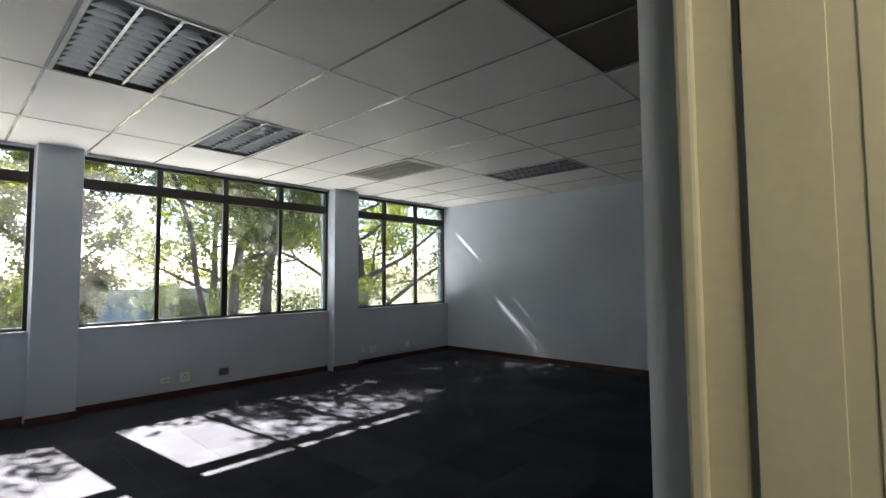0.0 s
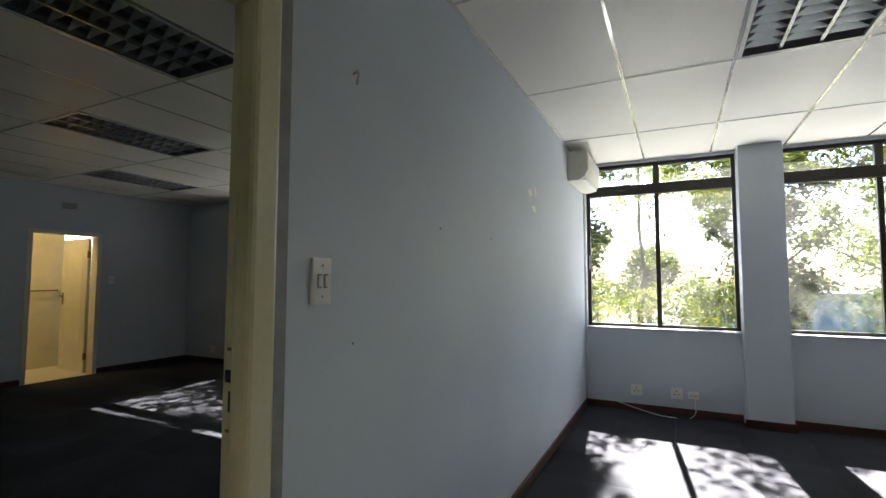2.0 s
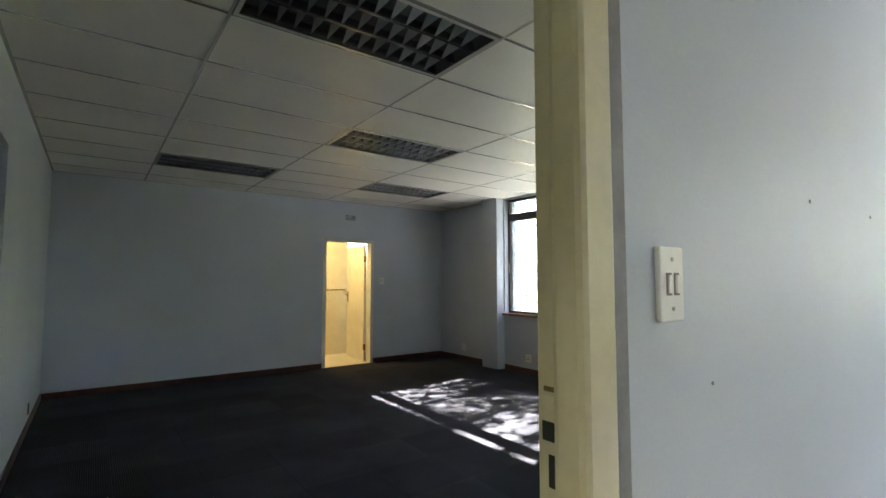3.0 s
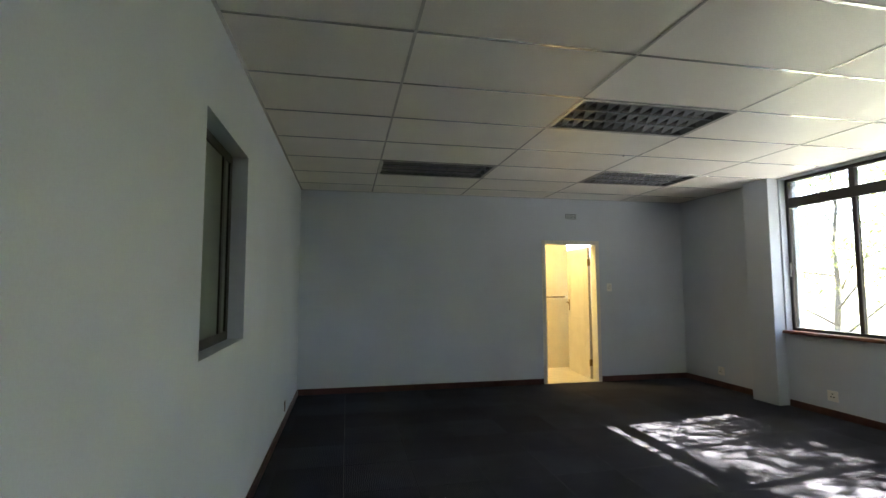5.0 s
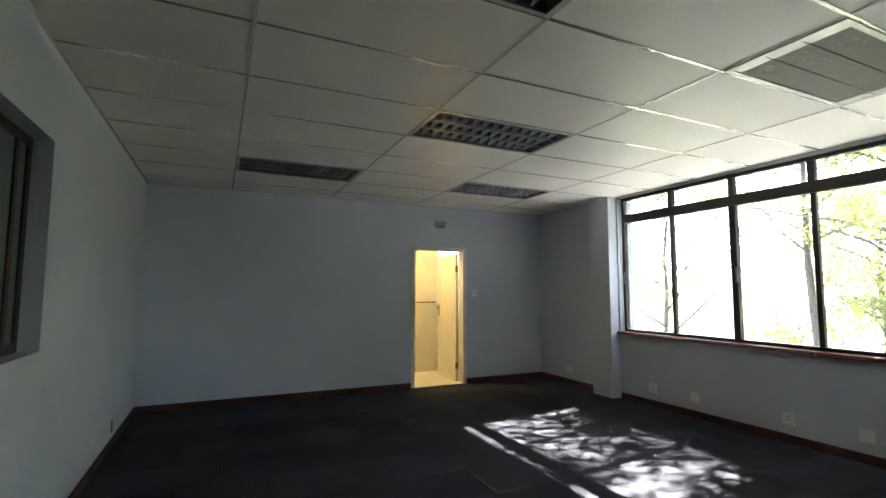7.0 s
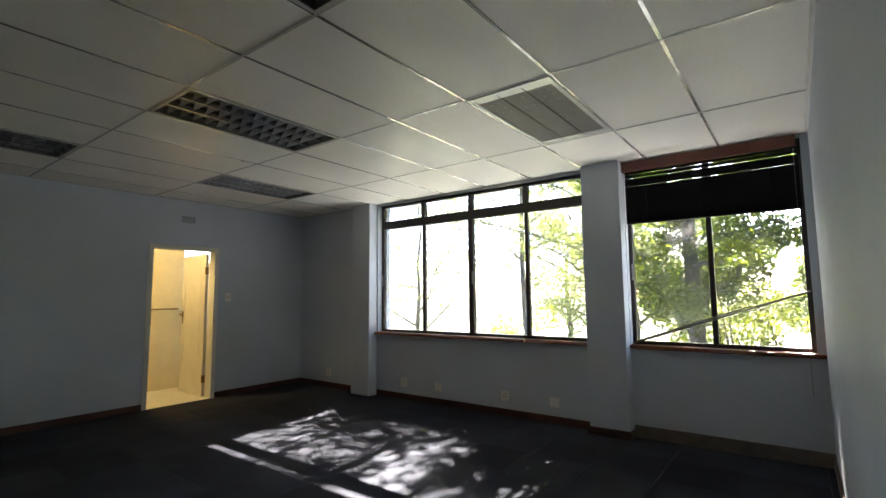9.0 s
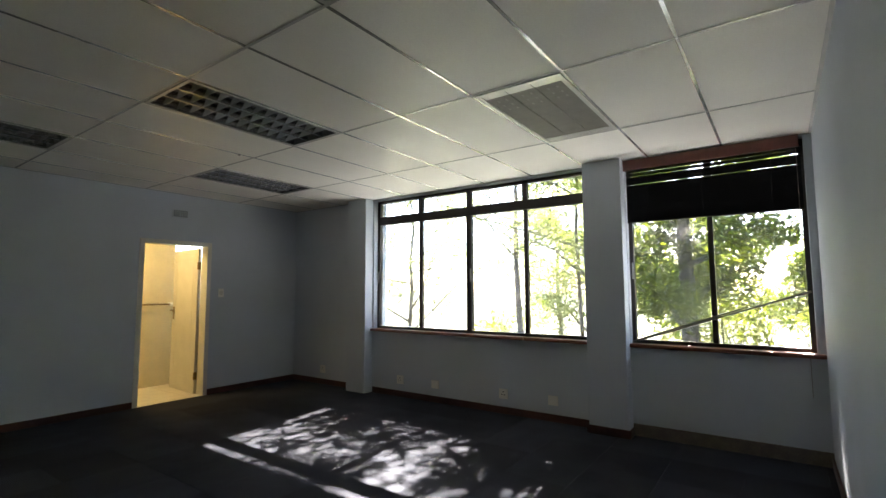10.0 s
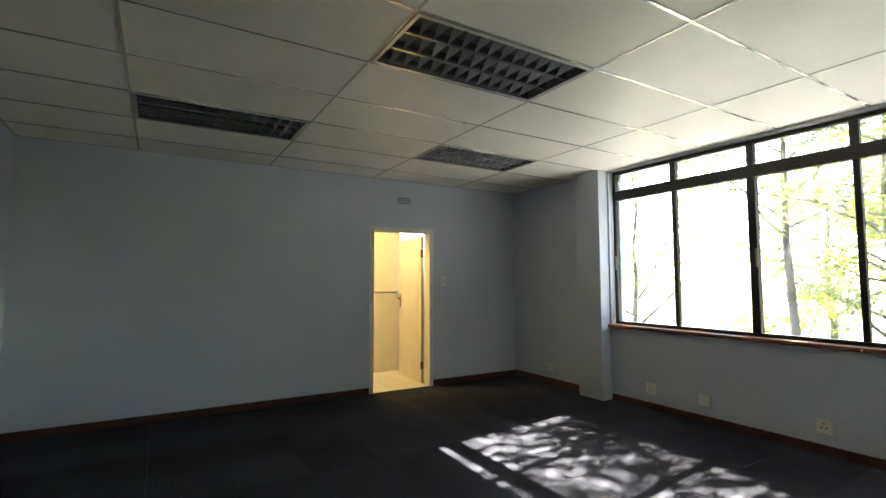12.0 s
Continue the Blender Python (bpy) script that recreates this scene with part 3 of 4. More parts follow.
for y0, y1 in ((AY1 - 0.035, AY1), (AY0, AY0 + 0.035)):
    bm = bmesh.new()
    box(bm, EX + 0.08, T + 0.014, y0, y1, 0, 2.03, 0.006)
    if y1 == AY1:
        box(bm, EX + 0.08, EX + 0.11, y0 - 0.02, y0, 0, 2.03, 0.008)
    part("jamb", bm, M_CREAM, t)
part("head", bx(EX + 0.055, T + 0.014, AY0, AY1, 2.03, 2.06, 0.005), M_CREAM, t)
panel_leaf("entrance_door", "cream gloss-painted panelled door standing open into the corridor", 0.86, 2.02, M_CREAM, (T + 0.028, AY1 - 0.05, 0), -3, M_STEEL)

# unseen housing added over the corridor fill lamp; it emits nothing itself
cf = thing("corridor_ceiling_light", "added, unseen corridor ceiling fitting above a fill lamp", "ceiling light", (6.9, 7.6, ZC))
part("housing", bx(-0.6, 0.6, -0.3, 0.3, -0.02, -0.001, 0.003), M_TROFFER, cf)

# washroom door and its frame
t = thing("door_frame", "white gloss-painted door frame of the washroom", "door frame", (0, 0, 0), kind="structure")
part("jamb", bx(DX0 - 0.045, DX0 + 0.012, -0.15, 0.014, 0, 2.02, 0.005), M_WHITEPAINT, t)
part("jamb", bx(DX1 - 0.012, DX1 + 0.045, -0.15, 0.014, 0, 2.02, 0.005), M_WHITEPAINT, t)
part("head", bx(DX0 + 0.012, DX1 - 0.012, -0.15, 0.014, 1.968, 2.02, 0.005), M_WHITEPAINT, t)
panel_leaf("washroom_door", "white panelled door standing open into the lit washroom", 0.77, 1.955, M_WHITEPAINT, (DX0 + 0.002, -0.168, 0), -93.5, M_BRASS, lever_z=1.1)

# ---- washroom ----
BX0, BX1, BY = 0.6, 3.1, -1.18
bm = bmesh.new()
box(bm, 1.3, BX1 + 0.15, BY - 0.15, BY, 0, TOP)
box(bm, BX0 - 0.15, 0.68, BY - 0.15, BY, 0, TOP)
box(bm, 0.68, 1.3, BY - 0.15, BY, 0, 0.95)
box(bm, 0.68, 1.3, BY - 0.15, BY, 2.1, TOP)
box(bm, BX1, BX1 + 0.15, BY, -0.15, 0, TOP)
box(bm, BX0 - 0.15, BX0, BY, -0.15, 0, TOP)
box(bm, BX0, DX0 - 0.05, -0.157, -0.1505, 0, 2.5)
struct("wall_washroom", bm, M_TILEWALL, "cream tiled washroom walls in warm lamp light", "wall")
struct("washroom_ceiling", bx(BX0, BX1, BY, -0.15, 2.52, 2.56), M_WHITEPAINT, "white washroom ceiling", "ceiling")
bm = bx(BX0, BX1, BY, 0.0, -0.2, -0.006)
wf = struct("washroom_floor", bm, M_GROUT, "cream ceramic tiled washroom floor", "floor")
tile = mesh_of("floor_tile", bx(0.0015, 0.3285, 0.0015, 0.3285, -0.006, 0.004, 0.0015), M_FTILE)
for i in range(8):
    for k in range(4):
        x0, y0 = BX0 + 0.33 * i, BY + 0.33 * k
        if x0 + 0.33 > BX1 + 0.2:
            continue
        ob = new("floor_tile", tile)
        ob.parent = wf
        ob.location = (x0, y0, 0) if y0 + 0.33 < 0 else (x0, -0.33, 0.0004)
bm = bmesh.new()
cyl(bm, (1.33, BY + 0.07, 1.18), (2.3, BY + 0.07, 1.18), 0.011)
rail = thing("towel_rail", "thin brown metal towel rail on the washroom wall", "towel rail", (0, 0, 0))
part("rail", bm, M_BRASS, rail, "thin brown bar", True)
for x in (1.36, 2.26):
    part("bracket", bx(x - 0.03, x + 0.03, BY, BY + 0.09, 1.155, 1.205, 0.008), M_WHITE, rail, "pale bracket")
lt = thing("ceiling_lamp", "round glass ceiling lamp glowing warm", "ceiling lamp", (2.2, -0.45, 2.50))
bm = bmesh.new()
bmesh.ops.create_uvsphere(bm, u_segments=20, v_segments=10, radius=0.12, matrix=Matrix.Diagonal((1, 1, 0.35, 1)))
mg, ntg, bg = nodes_of("glowing_opal_glass", 0.3)
bg.inputs["Emission Color"].default_value = (1.0, 0.72, 0.30, 1)
bg.inputs["Emission Strength"].default_value = 0.7
part("shade", bm, mg, lt, "glowing opal glass bowl", True)
part("mount", cyl(bmesh.new(), (0, 0, 0.0), (0, 0, 0.02), 0.07, seg=20), M_WHITE, lt)
# slatted blind of the washroom window
bl = thing("washroom_blind", "white slatted window blind in the washroom", "window blind", (0.69, BY - 0.06, 0.96))
for k in range(22):
    part("slat", bx(0, 0.6, 0, 0.004, k * 0.043, k * 0.043 + 0.036), M_WHITE, bl)


# ---- outlets, switches, vents ----
def socket(name, loc, rz, label, kind="double"):
    """Wall plate, back at y 0, facing -y, centred on the origin."""
    o = thing(name, label, "wall socket" if "socket" in name else "switch", loc, rz, group="wall plates")
    if kind == "plain":
        part("plate", bx(-0.055, 0.055, -0.012, 0, -0.05, 0.05, 0.004), M_WHITE, o)
        return o
    part("plate", bx(-0.055, 0.055, -0.012, 0, -0.055, 0.055, 0.004), M_WHITE, o)
    bm = bmesh.new()
    for dx, dz in ((0, 0.024), (-0.016, -0.008), (0.016, -0.008)):
        cyl(bm, (dx, -0.0135, dz), (dx, -0.0115, dz), 0.0065, seg=10)
    part("pin_hole", bm, M_SLOT, o, "three dark round pin holes")
    part("rocker", bx(0.026, 0.042, -0.016, -0.0125, 0.018, 0.042, 0.002), M_WHITE, o)
    return o


for y, k in ((0.69, "double"), (2.195, "double"), (2.76, "plain"), (3.705, "double"), (4.289, "plain"),
             (7.143, "double"), (7.517, "double"), (9.486, "double"), (12.23, "double"), (12.96, "plain")):
    socket("wall_socket", (0, y, 0.215), 90, "off-white socket outlet low on the wall under a window" if k == "double" else "blank off-white cover plate low on the wall", k)
for y, w2, h2, mt, lab in ((7.667, 0.05, 0.032, M_WHITE, "small off-white surface box low on the wall"), (9.28, 0.045, 0.032, M_WHITE, "small off-white surface box low on the wall"),
                           (9.92, 0.055, 0.04, M_RAIL, "dark grey outlet plate low on the wall"), (12.037, 0.03, 0.03, M_WHITE, "small off-white surface box low on the wall")):
    o = thing("outlet_box", lab, "outlet box", (0, y, 0.212))
    part("body", bx(0, 0.03, -w2, w2, -h2, h2, 0.004), mt, o)
    part("cover_seam", bx(0.0302, 0.031, -w2 * 0.7, w2 * 0.7, -0.002, 0.002), M_SLOT, o)
o = socket("wall_socket", (EX, 1.26, 0.177), -90, "narrow dark outlet plate low on the corridor wall", "plain")
for c in o.children:
    c.data = mesh_of("plate", bx(-0.022, 0.022, -0.01, 0, -0.05, 0.05, 0.003), M_RAIL)


def switch(loc, rz, label, w, h, n):
    o = thing("light_switch", label, "light switch", loc, rz)
    part("plate", bx(-w / 2, w / 2, -0.011, 0, -h / 2, h / 2, 0.0035), M_WHITE, o)
    for k in range(n):
        x = (k - (n - 1) / 2) * 0.026
        part("recess", bx(x - 0.009, x + 0.009, -0.0125, -0.0112, -0.02, 0.02, 0.0005), M_RAIL, o, "grey recessed switch surround")
        part("rocker", bx(x - 0.0062, x + 0.0062, -0.0165, -0.0122, -0.016, 0.016, 0.002), M_WHITE, o)
    for z in (h * 0.33, -h * 0.33):
        part("screw", cyl(bmesh.new(), (0, -0.0125, z), (0, -0.0105, z), 0.004, seg=10), M_STEEL, o)
    return o


switch((4.332, YP1, 1.345), 180, "off-white two-gang light switch with yellowed plate", 0.08, 0.132, 2)
switch((1.232, 0, 1.345), 180, "small off-white light switch beside the washroom door", 0.075, 0.115, 2)

v = thing("air_vent", "small grey perforated air brick high on the wall", "air vent", (1.817, 0, 2.372))
part("grille", bx(-0.1, 0.1, 0.0, 0.006, -0.05, 0.05, 0.002), M_WALL, v)
for r in range(4):
    bm = bmesh.new()
    for c in range(8):
        box(bm, -0.088 + c * 0.0225, -0.074 + c * 0.0225, 0.0062, 0.0075, -0.04 + r * 0.0215, -0.027 + r * 0.0215)
    part("opening", bm, M_SLOT, v, "row of dark square openings")

M_CHIP = surface("bare_white_plaster", (0.86, 0.86, 0.85), 0.6, var=0.05, scale=20, bump=0.1)
# small marks of the partition: hook, patches, screw holes
hk = thing("wall_hook", "small bent metal hook high on the partition", "hook", (4.19, YP1, 1.985))
bm = bmesh.new()
for p, q in (((0, 0, 0.02), (0, 0.02, 0.03)), ((0, 0.02, 0.03), (0.01, 0.028, 0.01)), ((0.01, 0.028, 0.01), (0.008, 0.02, -0.02))):
    cyl(bm, p, q, 0.004, seg=8)
part("bent_wire", bm, M_STEEL, hk, smooth=True)
for x, z, s in ((3.565, 1.57, 0.006), (2.944, 1.576, 0.006), (4.175, 1.151, 0.004)):
    o = thing("wall_plug", "small dark wall plug in the partition", "wall plug", (x, YP1, z))
    part("plug", cyl(bmesh.new(), (0, 0.001, 0), (0, 0.003, 0), s, seg=10), M_GREY, o)
for x, z, w2, h2 in ((2.05, 1.86, 0.06, 0.03), (2.15, 1.965, 0.05, 0.03), (2.01, 1.99, 0.03, 0.045)):
    o = thing("plaster_patch", "bare white chipped plaster patch on the partition", "plaster patch", (x, YP1, z))
    bm = bmesh.new()
    n = 9
    ring = []
    for k in range(n):
        r = rng.uniform(0.75, 1.15)
        ring.append((math.cos(6.283 * k / n) * w2 * r, math.sin(6.283 * k / n) * h2 * r))
    lo = [bm.verts.new((x2, 0.0005, z2)) for x2, z2 in ring]
    hi = [bm.verts.new((x2 * 0.8, 0.004, z2 * 0.8)) for x2, z2 in ring]
    bm.faces.new(hi)
    for k in range(n):
        bm.faces.new((lo[k], lo[(k + 1) % n], hi[(k + 1) % n], hi[k]))
    part("chip", bm, M_CHIP, o)

# ---- air conditioner on the partition, beside the window ----
ac = thing("air_conditioner", "aged white split air conditioner high on the partition wall", "air conditioner", (0.06, YP1, 2.30))
bm = bmesh.new()
prof = [(0, 0), (0.11, 0.0), (0.165, 0.04), (0.19, 0.1), (0.19, 0.26), (0.17, 0.285), (0, 0.285)]
L0, L1 = 0.0, 0.78
va = [bm.verts.new((L0, y, z)) for y, z in prof]
vb = [bm.verts.new((L1, y, z)) for y, z in prof]
bm.faces.new(va[::-1])
bm.faces.new(vb)
for k in range(len(prof)):
    bm.faces.new((va[k], va[(k + 1) % len(prof)], vb[(k + 1) % len(prof)], vb[k]))
bmesh.ops.bevel(bm, geom=bm.edges[:], offset=0.006, segments=2, affect="EDGES")
part("body", bm, M_ACBODY, ac)
part("air_flap", bx(0.05, 0.73, 0.12, 0.166, 0.006, 0.014, 0.002), M_WHITE, ac, "white outlet flap")
for k in range(7):
    part("grille_bar", bx(0.04, 0.74, 0.1905, 0.194, 0.12 + k * 0.018, 0.126 + k * 0.018), M_WHITE, ac)
bm = bmesh.new()
part("drain_pipe", cyl(bm, (0.03, 0.03, -2.2), (0.03, 0.03, 0.01), 0.011), M_WHITE, ac, "thin white drain pipe", True)

# loose cable along the skirting
cu = bpy.data.curves.new("cable", "CURVE")
cu.dimensions = "3D"
cu.bevel_depth = 0.004
sp = cu.splines.new("BEZIER")
pts = [(0.03, 6.95, 0.085), (0.07, 7.2, 0.03), (0.12, 7.45, 0.004), (0.06, 7.66, 0.02), (0.02, 7.68, 0.17)]
sp.bezier_points.add(len(pts) - 1)
for b, p in zip(sp.bezier_points, pts):
    b.co = p
    b.handle_left_type = b.handle_right_type = "AUTO"
cu.materials.append(M_WHITE)
tagged(new("cable", cu), "loose white cable lying along the skirting", "cable")

# ---- blind, pelmet and fallen rail of the window beside the partition ----
pe = thing("pelmet", "red-brown wooden pelmet board above a window", "pelmet", (0.03, 5.02, 2.525))
part("board", bx(0, 0.018, 0, 1.45, 0, 0.1, 0.003), M_PELMET, pe)
part("return_board", bx(-0.03, 0, 0.066, 0.084, 0, 0.1, 0.002), M_PELMET, pe)
vb = thing("venetian_blind", "black venetian blind drawn half up, with uneven slats", "window blind", (-0.03, 5.095, 2.02))
W = 1.385
zs = [0.012 + 0.012 * k for k in range(7)] + [0.10 + 0.021 * k for k in range(13)] + [0.388, 0.412, 0.433, 0.472, 0.508]
for k, z in enumerate(zs):
    bm = bmesh.new()
    tilt = 1.25
    sag = rng.uniform(-0.002, 0.002)
    c, s = math.cos(tilt) * 0.0145, math.sin(tilt) * 0.0145
    rise = 0.006 if z > 0.33 and k % 2 else 0.0
    vs = []
    for i in range(5):
        y = W * i / 4
        dz = z + sag * math.sin(3.14 * i / 4) + rise * max(0, i - 2.5) / 1.5
        vs.append((bm.verts.new((-c, y, dz - s)), bm.verts.new((0, y, dz + 0.0018)), bm.verts.new((c, y, dz + s)), bm.verts.new((0, y, dz + 0.0004))))
    for a, b in zip(vs, vs[1:]):
        for q in range(4):
            bm.faces.new((a[q], a[(q + 1) % 4], b[(q + 1) % 4], b[q]))
    part("slat", bm, M_BLIND, vb)
part("bottom_rail", bx(-0.014, 0.014, 0, W, -0.004, 0.01, 0.003), M_BLIND, vb)
part("head_rail", bx(-0.02, 0.02, 0, W, 0.515, 0.55, 0.003), M_BLIND, vb)
for y in (0.2, 0.66, 1.18):
    part("ladder_cord", cyl(bmesh.new(), (0.014, y, 0.0), (0.014, y, 0.52), 0.0015, seg=6), M_BLIND, vb)
part("pull_cord", cyl(bmesh.new(), (0.085, W - 0.03, -1.5), (0.03, W - 0.03, 0.5), 0.002, seg=6), M_RAIL, vb, "long hanging pull cord")
fr = thing("fallen_rail", "fallen grey blind rail leaning diagonally across the window", "blind rail", (0, 0, 0))
bm = bmesh.new()
cyl(bm, (-0.055, 5.10, SILL + 0.015), (-0.055, 6.49, 1.345), 0.009, seg=8)
part("rail", bm, M_RAIL, fr)
bm = bmesh.new()
cyl(bm, (-0.04, 5.12, SILL + 0.03), (-0.04, 6.05, 1.215), 0.006, seg=8)
part("rod", bm, M_RAIL, fr)
struct("trim", bx(0.0, 0.02, 5.09, YP0, 0, 0.11, 0.003), M_TRAY, "unpainted plaster band above missing skirting", "trim")


for x, y in ((2.391, 2.28),):
    o = thing("ceiling_hook", "tiny dark screw hook in a ceiling board", "hook", (x, y, ZC))
    bm = bmesh.new()
    cyl(bm, (0, 0, 0.002), (0, 0, -0.012), 0.004, seg=8)
    cyl(bm, (0, 0, -0.012), (0.012, 0, -0.014), 0.004, seg=8)
    part("hook_wire", bm, M_SLOT, o)

# ---- outside ----
GZ = -1.2
bm = bx(-400, 60, -400, 400, GZ - 1, GZ)
struct("ground", bm, M_GRASS, "sunlit dry lawn", "ground")


# unseen pale strip, added to reflect sunlight up onto the ceilings
struct("pavement", bx(-3.4, WT, -8, 24, GZ - 0.1, GZ + 0.03), M_PAVE, "added, unseen pale paving that bounces sun into the rooms", "pavement")


def leaf_cloud(bm, centre, radius, n, size, rs, squash=0.8):
    for _ in range(n):
        while True:
            p = Vector((rs.uniform(-1, 1), rs.uniform(-1, 1), rs.uniform(-1, 1)))
            if 0.15 < p.length < 1:
                break
        p = centre + Vector((p.x * radius, p.y * radius, p.z * radius * squash))
        q = Euler((rs.uniform(-0.9, 0.9), rs.uniform(-0.9, 0.9), rs.uniform(0, 6.28))).to_matrix()
        s = size * rs.uniform(0.6, 1.3)
        vs = [bm.verts.new(p + q @ Vector(c)) for c in ((-s, 0, 0), (0, -s * 0.42, s * 0.1), (s, 0, -s * 0.1), (0, s * 0.42, s * 0.1))]
        bm.faces.new(vs)


def tree(loc, height, trunk_r, first, spread, seed, mat, leaves=130, size=0.06, clump=0.55, limbs=9, lean=(0, 0), label="", bark=None):
    rs = random.Random(seed)
    t = thing("tree", label or "leafy garden tree with dark trunk, backlit by the sun", "tree", loc)
    wood = bmesh.new()
    crown = bmesh.new()
    top = Vector((lean[0], lean[1], height))
    pts = []
    for k in range(8):
        f = k / 7
        pts.append(Vector((top.x * f + rs.uniform(-0.08, 0.08) * (k > 0), top.y * f + rs.uniform(-0.08, 0.08) * (k > 0), height * 0.85 * f)))
    for k in range(7):
        cyl(wood, pts[k], pts[k + 1], trunk_r * (1 - 0.12 * k), trunk_r * (1 - 0.12 * (k + 1)), 9)
    for i in range(limbs):
        f = first + (0.95 - first) * (i + rs.random() * 0.6) / limbs
        base = pts[min(6, int(f * 7))].lerp(pts[min(7, int(f * 7) + 1)], f * 7 % 1)
        ang = i * 2.4 + rs.uniform(-0.4, 0.4)
        reach = spread * (1.12 - 0.35 * f) * rs.uniform(0.75, 1.15)
        d = Vector((math.cos(ang), math.sin(ang), rs.uniform(0.15, 0.7)))
        p = base
        r = trunk_r * 0.5 * (1.1 - f)
        for sgm in range(3):
            q = p + d * reach / 3 + Vector((rs.uniform(-0.15, 0.15), rs.uniform(-0.15, 0.15), rs.uniform(-0.05, 0.2)))
            cyl(wood, p, q, r, r * 0.68, 7)
            if sgm:
                leaf_cloud(crown, q + Vector((0, 0, 0.1)), clump * rs.uniform(0.6, 1.1), leaves, size, rs)
            for tw in range(2):
                e = q + Vector((rs.uniform(-1, 1), rs.uniform(-1, 1), rs.uniform(-0.3, 0.7))).normalized() * reach * 0.28
                cyl(wood, q, e, r * 0.35, r * 0.12, 5)
                leaf_cloud(crown, e, clump * rs.uniform(0.4, 0.8), int(leaves * 0.6), size, rs)
            p, r = q, r * 0.68
    part("trunk", wood, bark or M_BARK, t, "dark rough trunk and limbs", True)
    part("crown", crown, mat, t, "airy crown of small sunlit leaves")
    return t


def shrub(loc, r, h, seed, mat, n=900, size=0.06):
    rs = random.Random(seed)
    t = thing("shrub", "sunlit leafy garden shrub", "shrub", loc)
    wood = bmesh.new()
    crown = bmesh.new()
    for k in range(7):
        e = Vector((rs.uniform(-r, r) * 0.7, rs.uniform(-r, r) * 0.7, h * rs.uniform(0.6, 0.95)))
        cyl(wood, (rs.uniform(-0.1, 0.1), rs.uniform(-0.1, 0.1), 0), e, 0.03, 0.008, 6)
        leaf_cloud(crown, e, r * rs.uniform(0.35, 0.6), n // 7, size, rs)
    part("stem", wood, M_BARK, t)
    part("crown", crown, mat, t)
    return t


# crown lifted high to dapple the sun patch of window_3
tree((-5.3, 6.9, GZ), 7.6, 0.06, 0.5, 1.9, 3, M_LEAF, leaves=75, size=0.06, clump=0.5, limbs=12)
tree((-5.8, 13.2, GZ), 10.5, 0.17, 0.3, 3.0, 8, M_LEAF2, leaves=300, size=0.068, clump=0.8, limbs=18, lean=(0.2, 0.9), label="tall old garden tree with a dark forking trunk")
tree((-5.8, 12.5, GZ), 10.0, 0.15, 0.32, 2.4, 15, M_LEAF, leaves=240, size=0.065, clump=0.75, limbs=16, lean=(0.2, 0.3))
tree((-5.4, 16.6, GZ), 8.6, 0.2, 0.16, 3.4, 12, M_LEAF, leaves=260, size=0.068, clump=0.8, limbs=15, lean=(-0.2, -1.2))
# this and the next tree are added to shade the window_4 sun patch
tree((-5.4, 12.1, GZ), 9.8, 0.08, 0.6, 1.7, 29, M_LEAF, leaves=110, size=0.06, clump=0.6, limbs=18, lean=(0.2, -1.9), label="added leaning tree, its unseen high crown dappling the sun")
tree((-6.8, 9.2, GZ), 9.6, 0.13, 0.48, 2.2, 21, M_LEAF, leaves=130, size=0.065, clump=0.65, limbs=18)
tree((-4.6, 3.2, GZ), 9.0, 0.10, 0.36, 2.3, 33, M_LEAF4, bark=M_BARK2, leaves=120, size=0.044, clump=0.65, limbs=16, label="slender garden tree with a thin airy crown")
tree((-5.0, 1.4, GZ), 9.0, 0.09, 0.42, 2.0, 41, M_LEAF4, bark=M_BARK2, leaves=150, size=0.044, clump=0.65, limbs=18, label="slender garden tree with a thin airy crown")
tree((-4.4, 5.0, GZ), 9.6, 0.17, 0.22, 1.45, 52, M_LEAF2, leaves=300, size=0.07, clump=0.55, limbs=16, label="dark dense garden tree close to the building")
# added above the view to break up the window_1 sun streak
tree((-6.2, 2.4, GZ), 11.0, 0.06, 0.74, 1.7, 58, M_LEAF4, bark=M_BARK2, leaves=130, size=0.045, clump=0.6, limbs=14, label="added tall slender tree, its unseen high crown dappling the sun")
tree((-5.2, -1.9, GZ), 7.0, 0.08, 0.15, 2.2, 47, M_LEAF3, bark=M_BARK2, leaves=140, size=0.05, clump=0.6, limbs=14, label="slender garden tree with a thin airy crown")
tree((-9.5, 2.6, GZ), 7.0, 0.14, 0.2, 2.4, 63, M_LEAF4, bark=M_BARK2, leaves=110, size=0.08, clump=0.7, limbs=12)
tree((-11.0, 20.0, GZ), 8.5, 0.2, 0.15, 3.4, 71, M_LEAF, leaves=150, size=0.1, clump=0.9, limbs=12)
tree((-12.0, 14.5, GZ), 7.5, 0.18, 0.15, 3.0, 77, M_LEAF2, leaves=150, size=0.1, clump=0.9, limbs=12)
tree((-9.0, 9.4, GZ), 7.5, 0.16, 0.1, 1.5, 57, M_LEAF2, leaves=200, size=0.08, clump=0.6, limbs=18)
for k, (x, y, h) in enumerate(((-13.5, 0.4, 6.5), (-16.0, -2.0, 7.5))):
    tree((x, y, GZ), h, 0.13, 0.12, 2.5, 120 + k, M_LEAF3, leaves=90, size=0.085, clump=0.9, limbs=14)
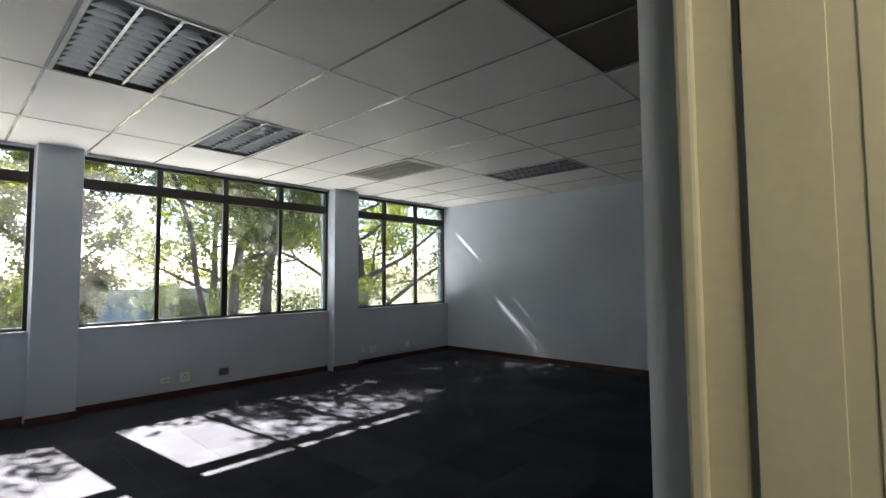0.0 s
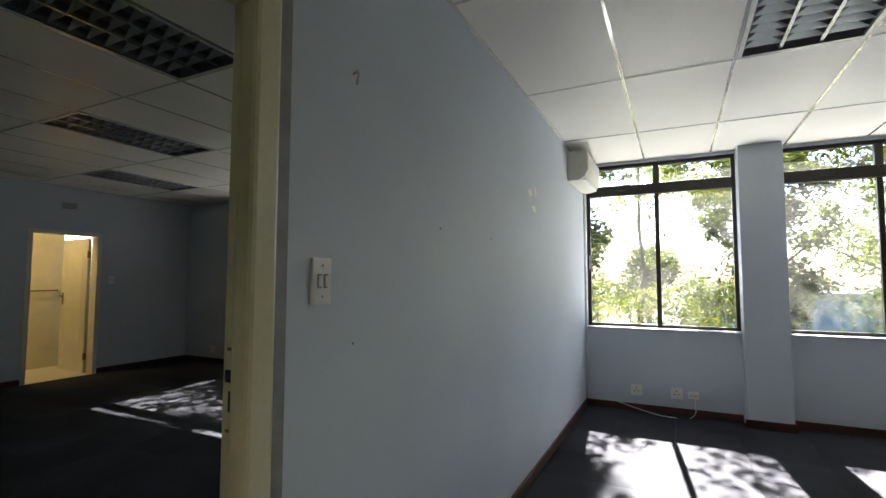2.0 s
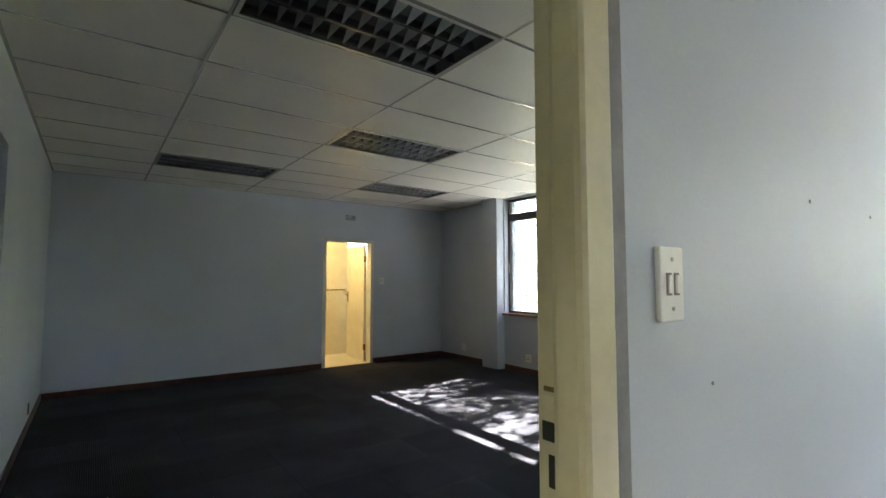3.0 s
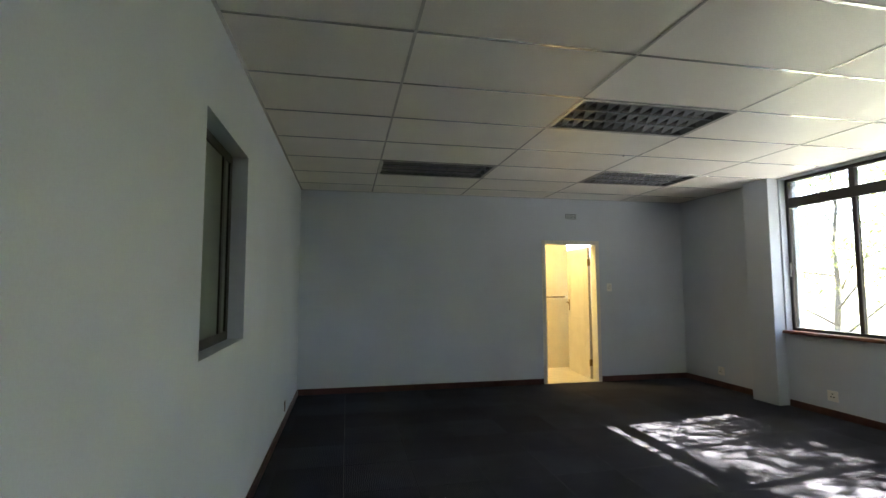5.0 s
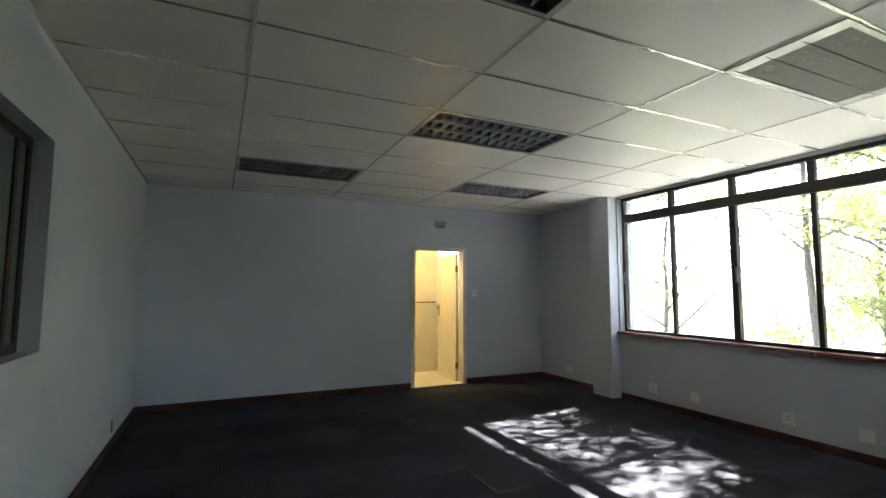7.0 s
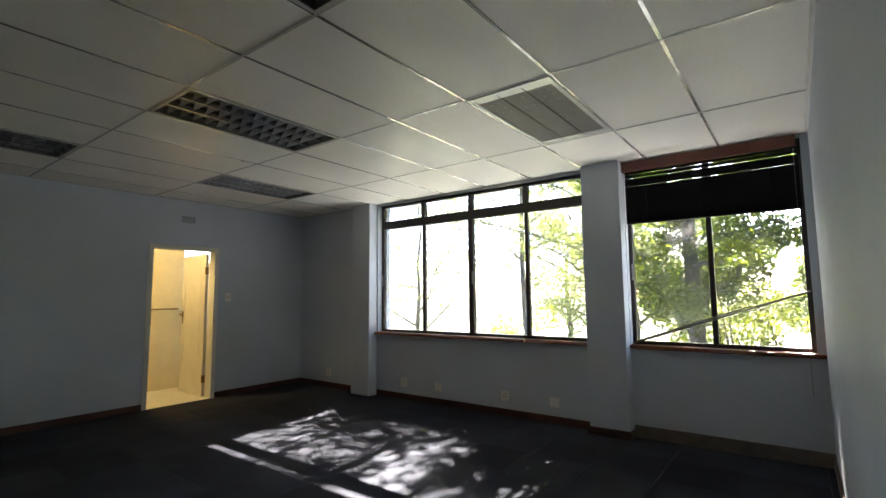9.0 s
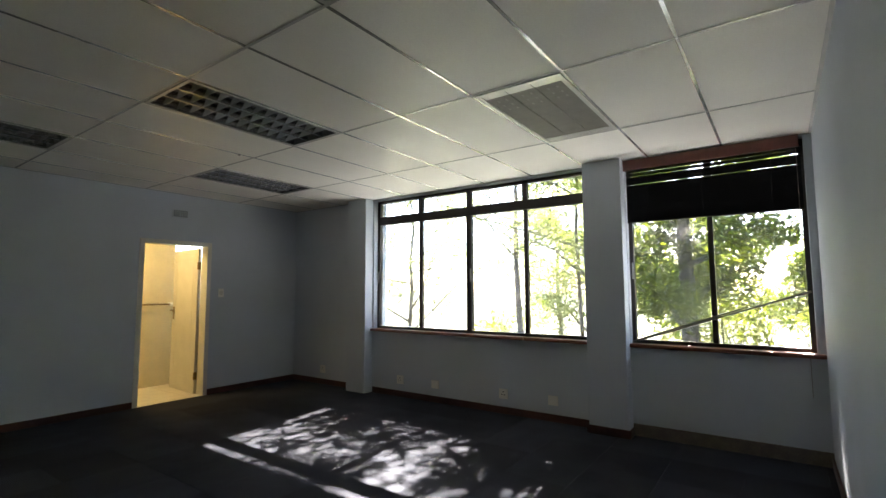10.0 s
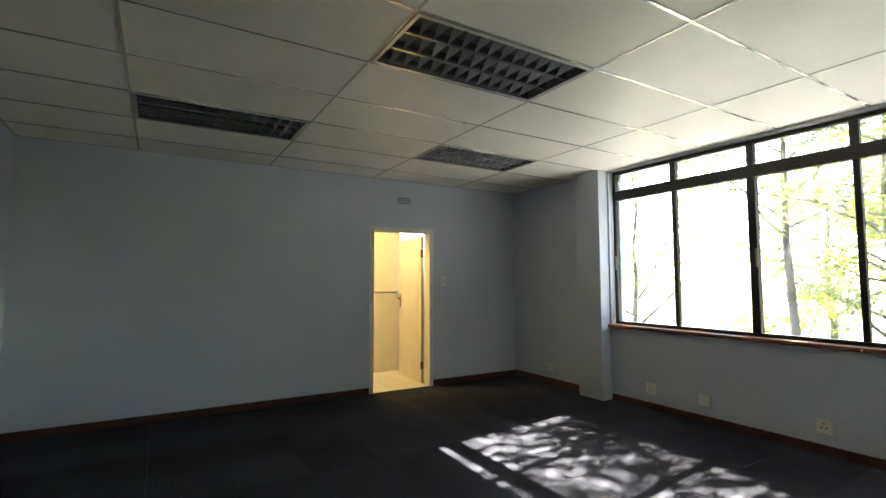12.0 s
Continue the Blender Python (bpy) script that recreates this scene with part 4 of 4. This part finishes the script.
for k, (x, y, r, h) in enumerate(((-7.5, 14.2, 1.3, 2.2), (-8.5, 8.8, 1.3, 2.3), (-6.0, 4.9, 1.2, 2.4), (-8.0, 17.0, 1.5, 2.4), (-7.0, 0.2, 1.2, 2.2), (-6.4, 7.6, 1.0, 2.0), (-9.8, 12.0, 1.4, 2.3), (-9.0, 5.6, 1.3, 2.5), (-5.2, 6.5, 1.0, 2.7), (-7.4, 8.5, 1.4, 2.8))):
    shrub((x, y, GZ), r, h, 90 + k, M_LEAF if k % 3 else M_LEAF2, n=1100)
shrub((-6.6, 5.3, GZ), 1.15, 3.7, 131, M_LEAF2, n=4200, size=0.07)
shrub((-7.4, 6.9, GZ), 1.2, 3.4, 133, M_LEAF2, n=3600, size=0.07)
# wall and roof colours carry the bluish haze of distance
fb = thing("far_building", "building paled to haze blue, with a blue painted bay, beyond the garden", "building", (-17.5, 0, GZ))
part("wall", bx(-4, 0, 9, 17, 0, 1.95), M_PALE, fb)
part("blue_bay", bx(0.0, 0.15, 11, 14, 0, 1.8), M_BLUEWALL, fb)
part("roof", bx(-4.4, 0.5, 8.6, 17.4, 1.95, 2.1, 0.03), M_ROOF, fb)
for y in (9.4, 14.8):
    part("window", bx(0.002, 0.05, y, y + 1.3, 0.8, 1.6, 0.01), M_BRONZE, fb)
bd = thing("notice_board", "white notice board in the garden", "sign", (-15.0, 13.4, GZ))
part("board", bx(-0.02, 0.02, 0, 0.9, 1.5, 2.3, 0.005), M_WHITE, bd)
for y in (0.1, 0.8):
    part("post", cyl(bmesh.new(), (-0.05, y, 0), (-0.05, y, 2.2), 0.03), M_STEEL, bd)

# ---- carpet tiles ----
fl = bpy.data.objects["floor"]
CT = 0.5
tile_a = mesh_of("carpet_tile", bx(-CT / 2 + 0.0006, CT / 2 - 0.0006, -CT / 2 + 0.0006, CT / 2 - 0.0006, -0.0085, 0, 0.0008), M_CARPET)
edge_tiles = {}
ny = 0
y = 0.0
while y < 17.2 - 0.01:
    y1 = min(y + CT, 17.2)
    x = 0.0
    while x < EX - 0.01:
        x1 = min(x + CT, EX)
        w, d = round(x1 - x, 3), round(y1 - y, 3)
        if (w, d) == (CT, CT):
            me = tile_a
        else:
            if (w, d) not in edge_tiles:
                edge_tiles[(w, d)] = mesh_of("carpet_tile", bx(-w / 2, w / 2, -d / 2, d / 2, -0.0085, 0), M_CARPET)
            me = edge_tiles[(w, d)]
        ob = new("carpet_tile", me)
        ob.parent = fl
        ob.matrix_basis = pose((x + x1) / 2, (y + y1) / 2, 0.0, 0, 0, 180 if (int(x / CT) + int(y / CT)) % 2 else 0)
        x = x1
    y = y1
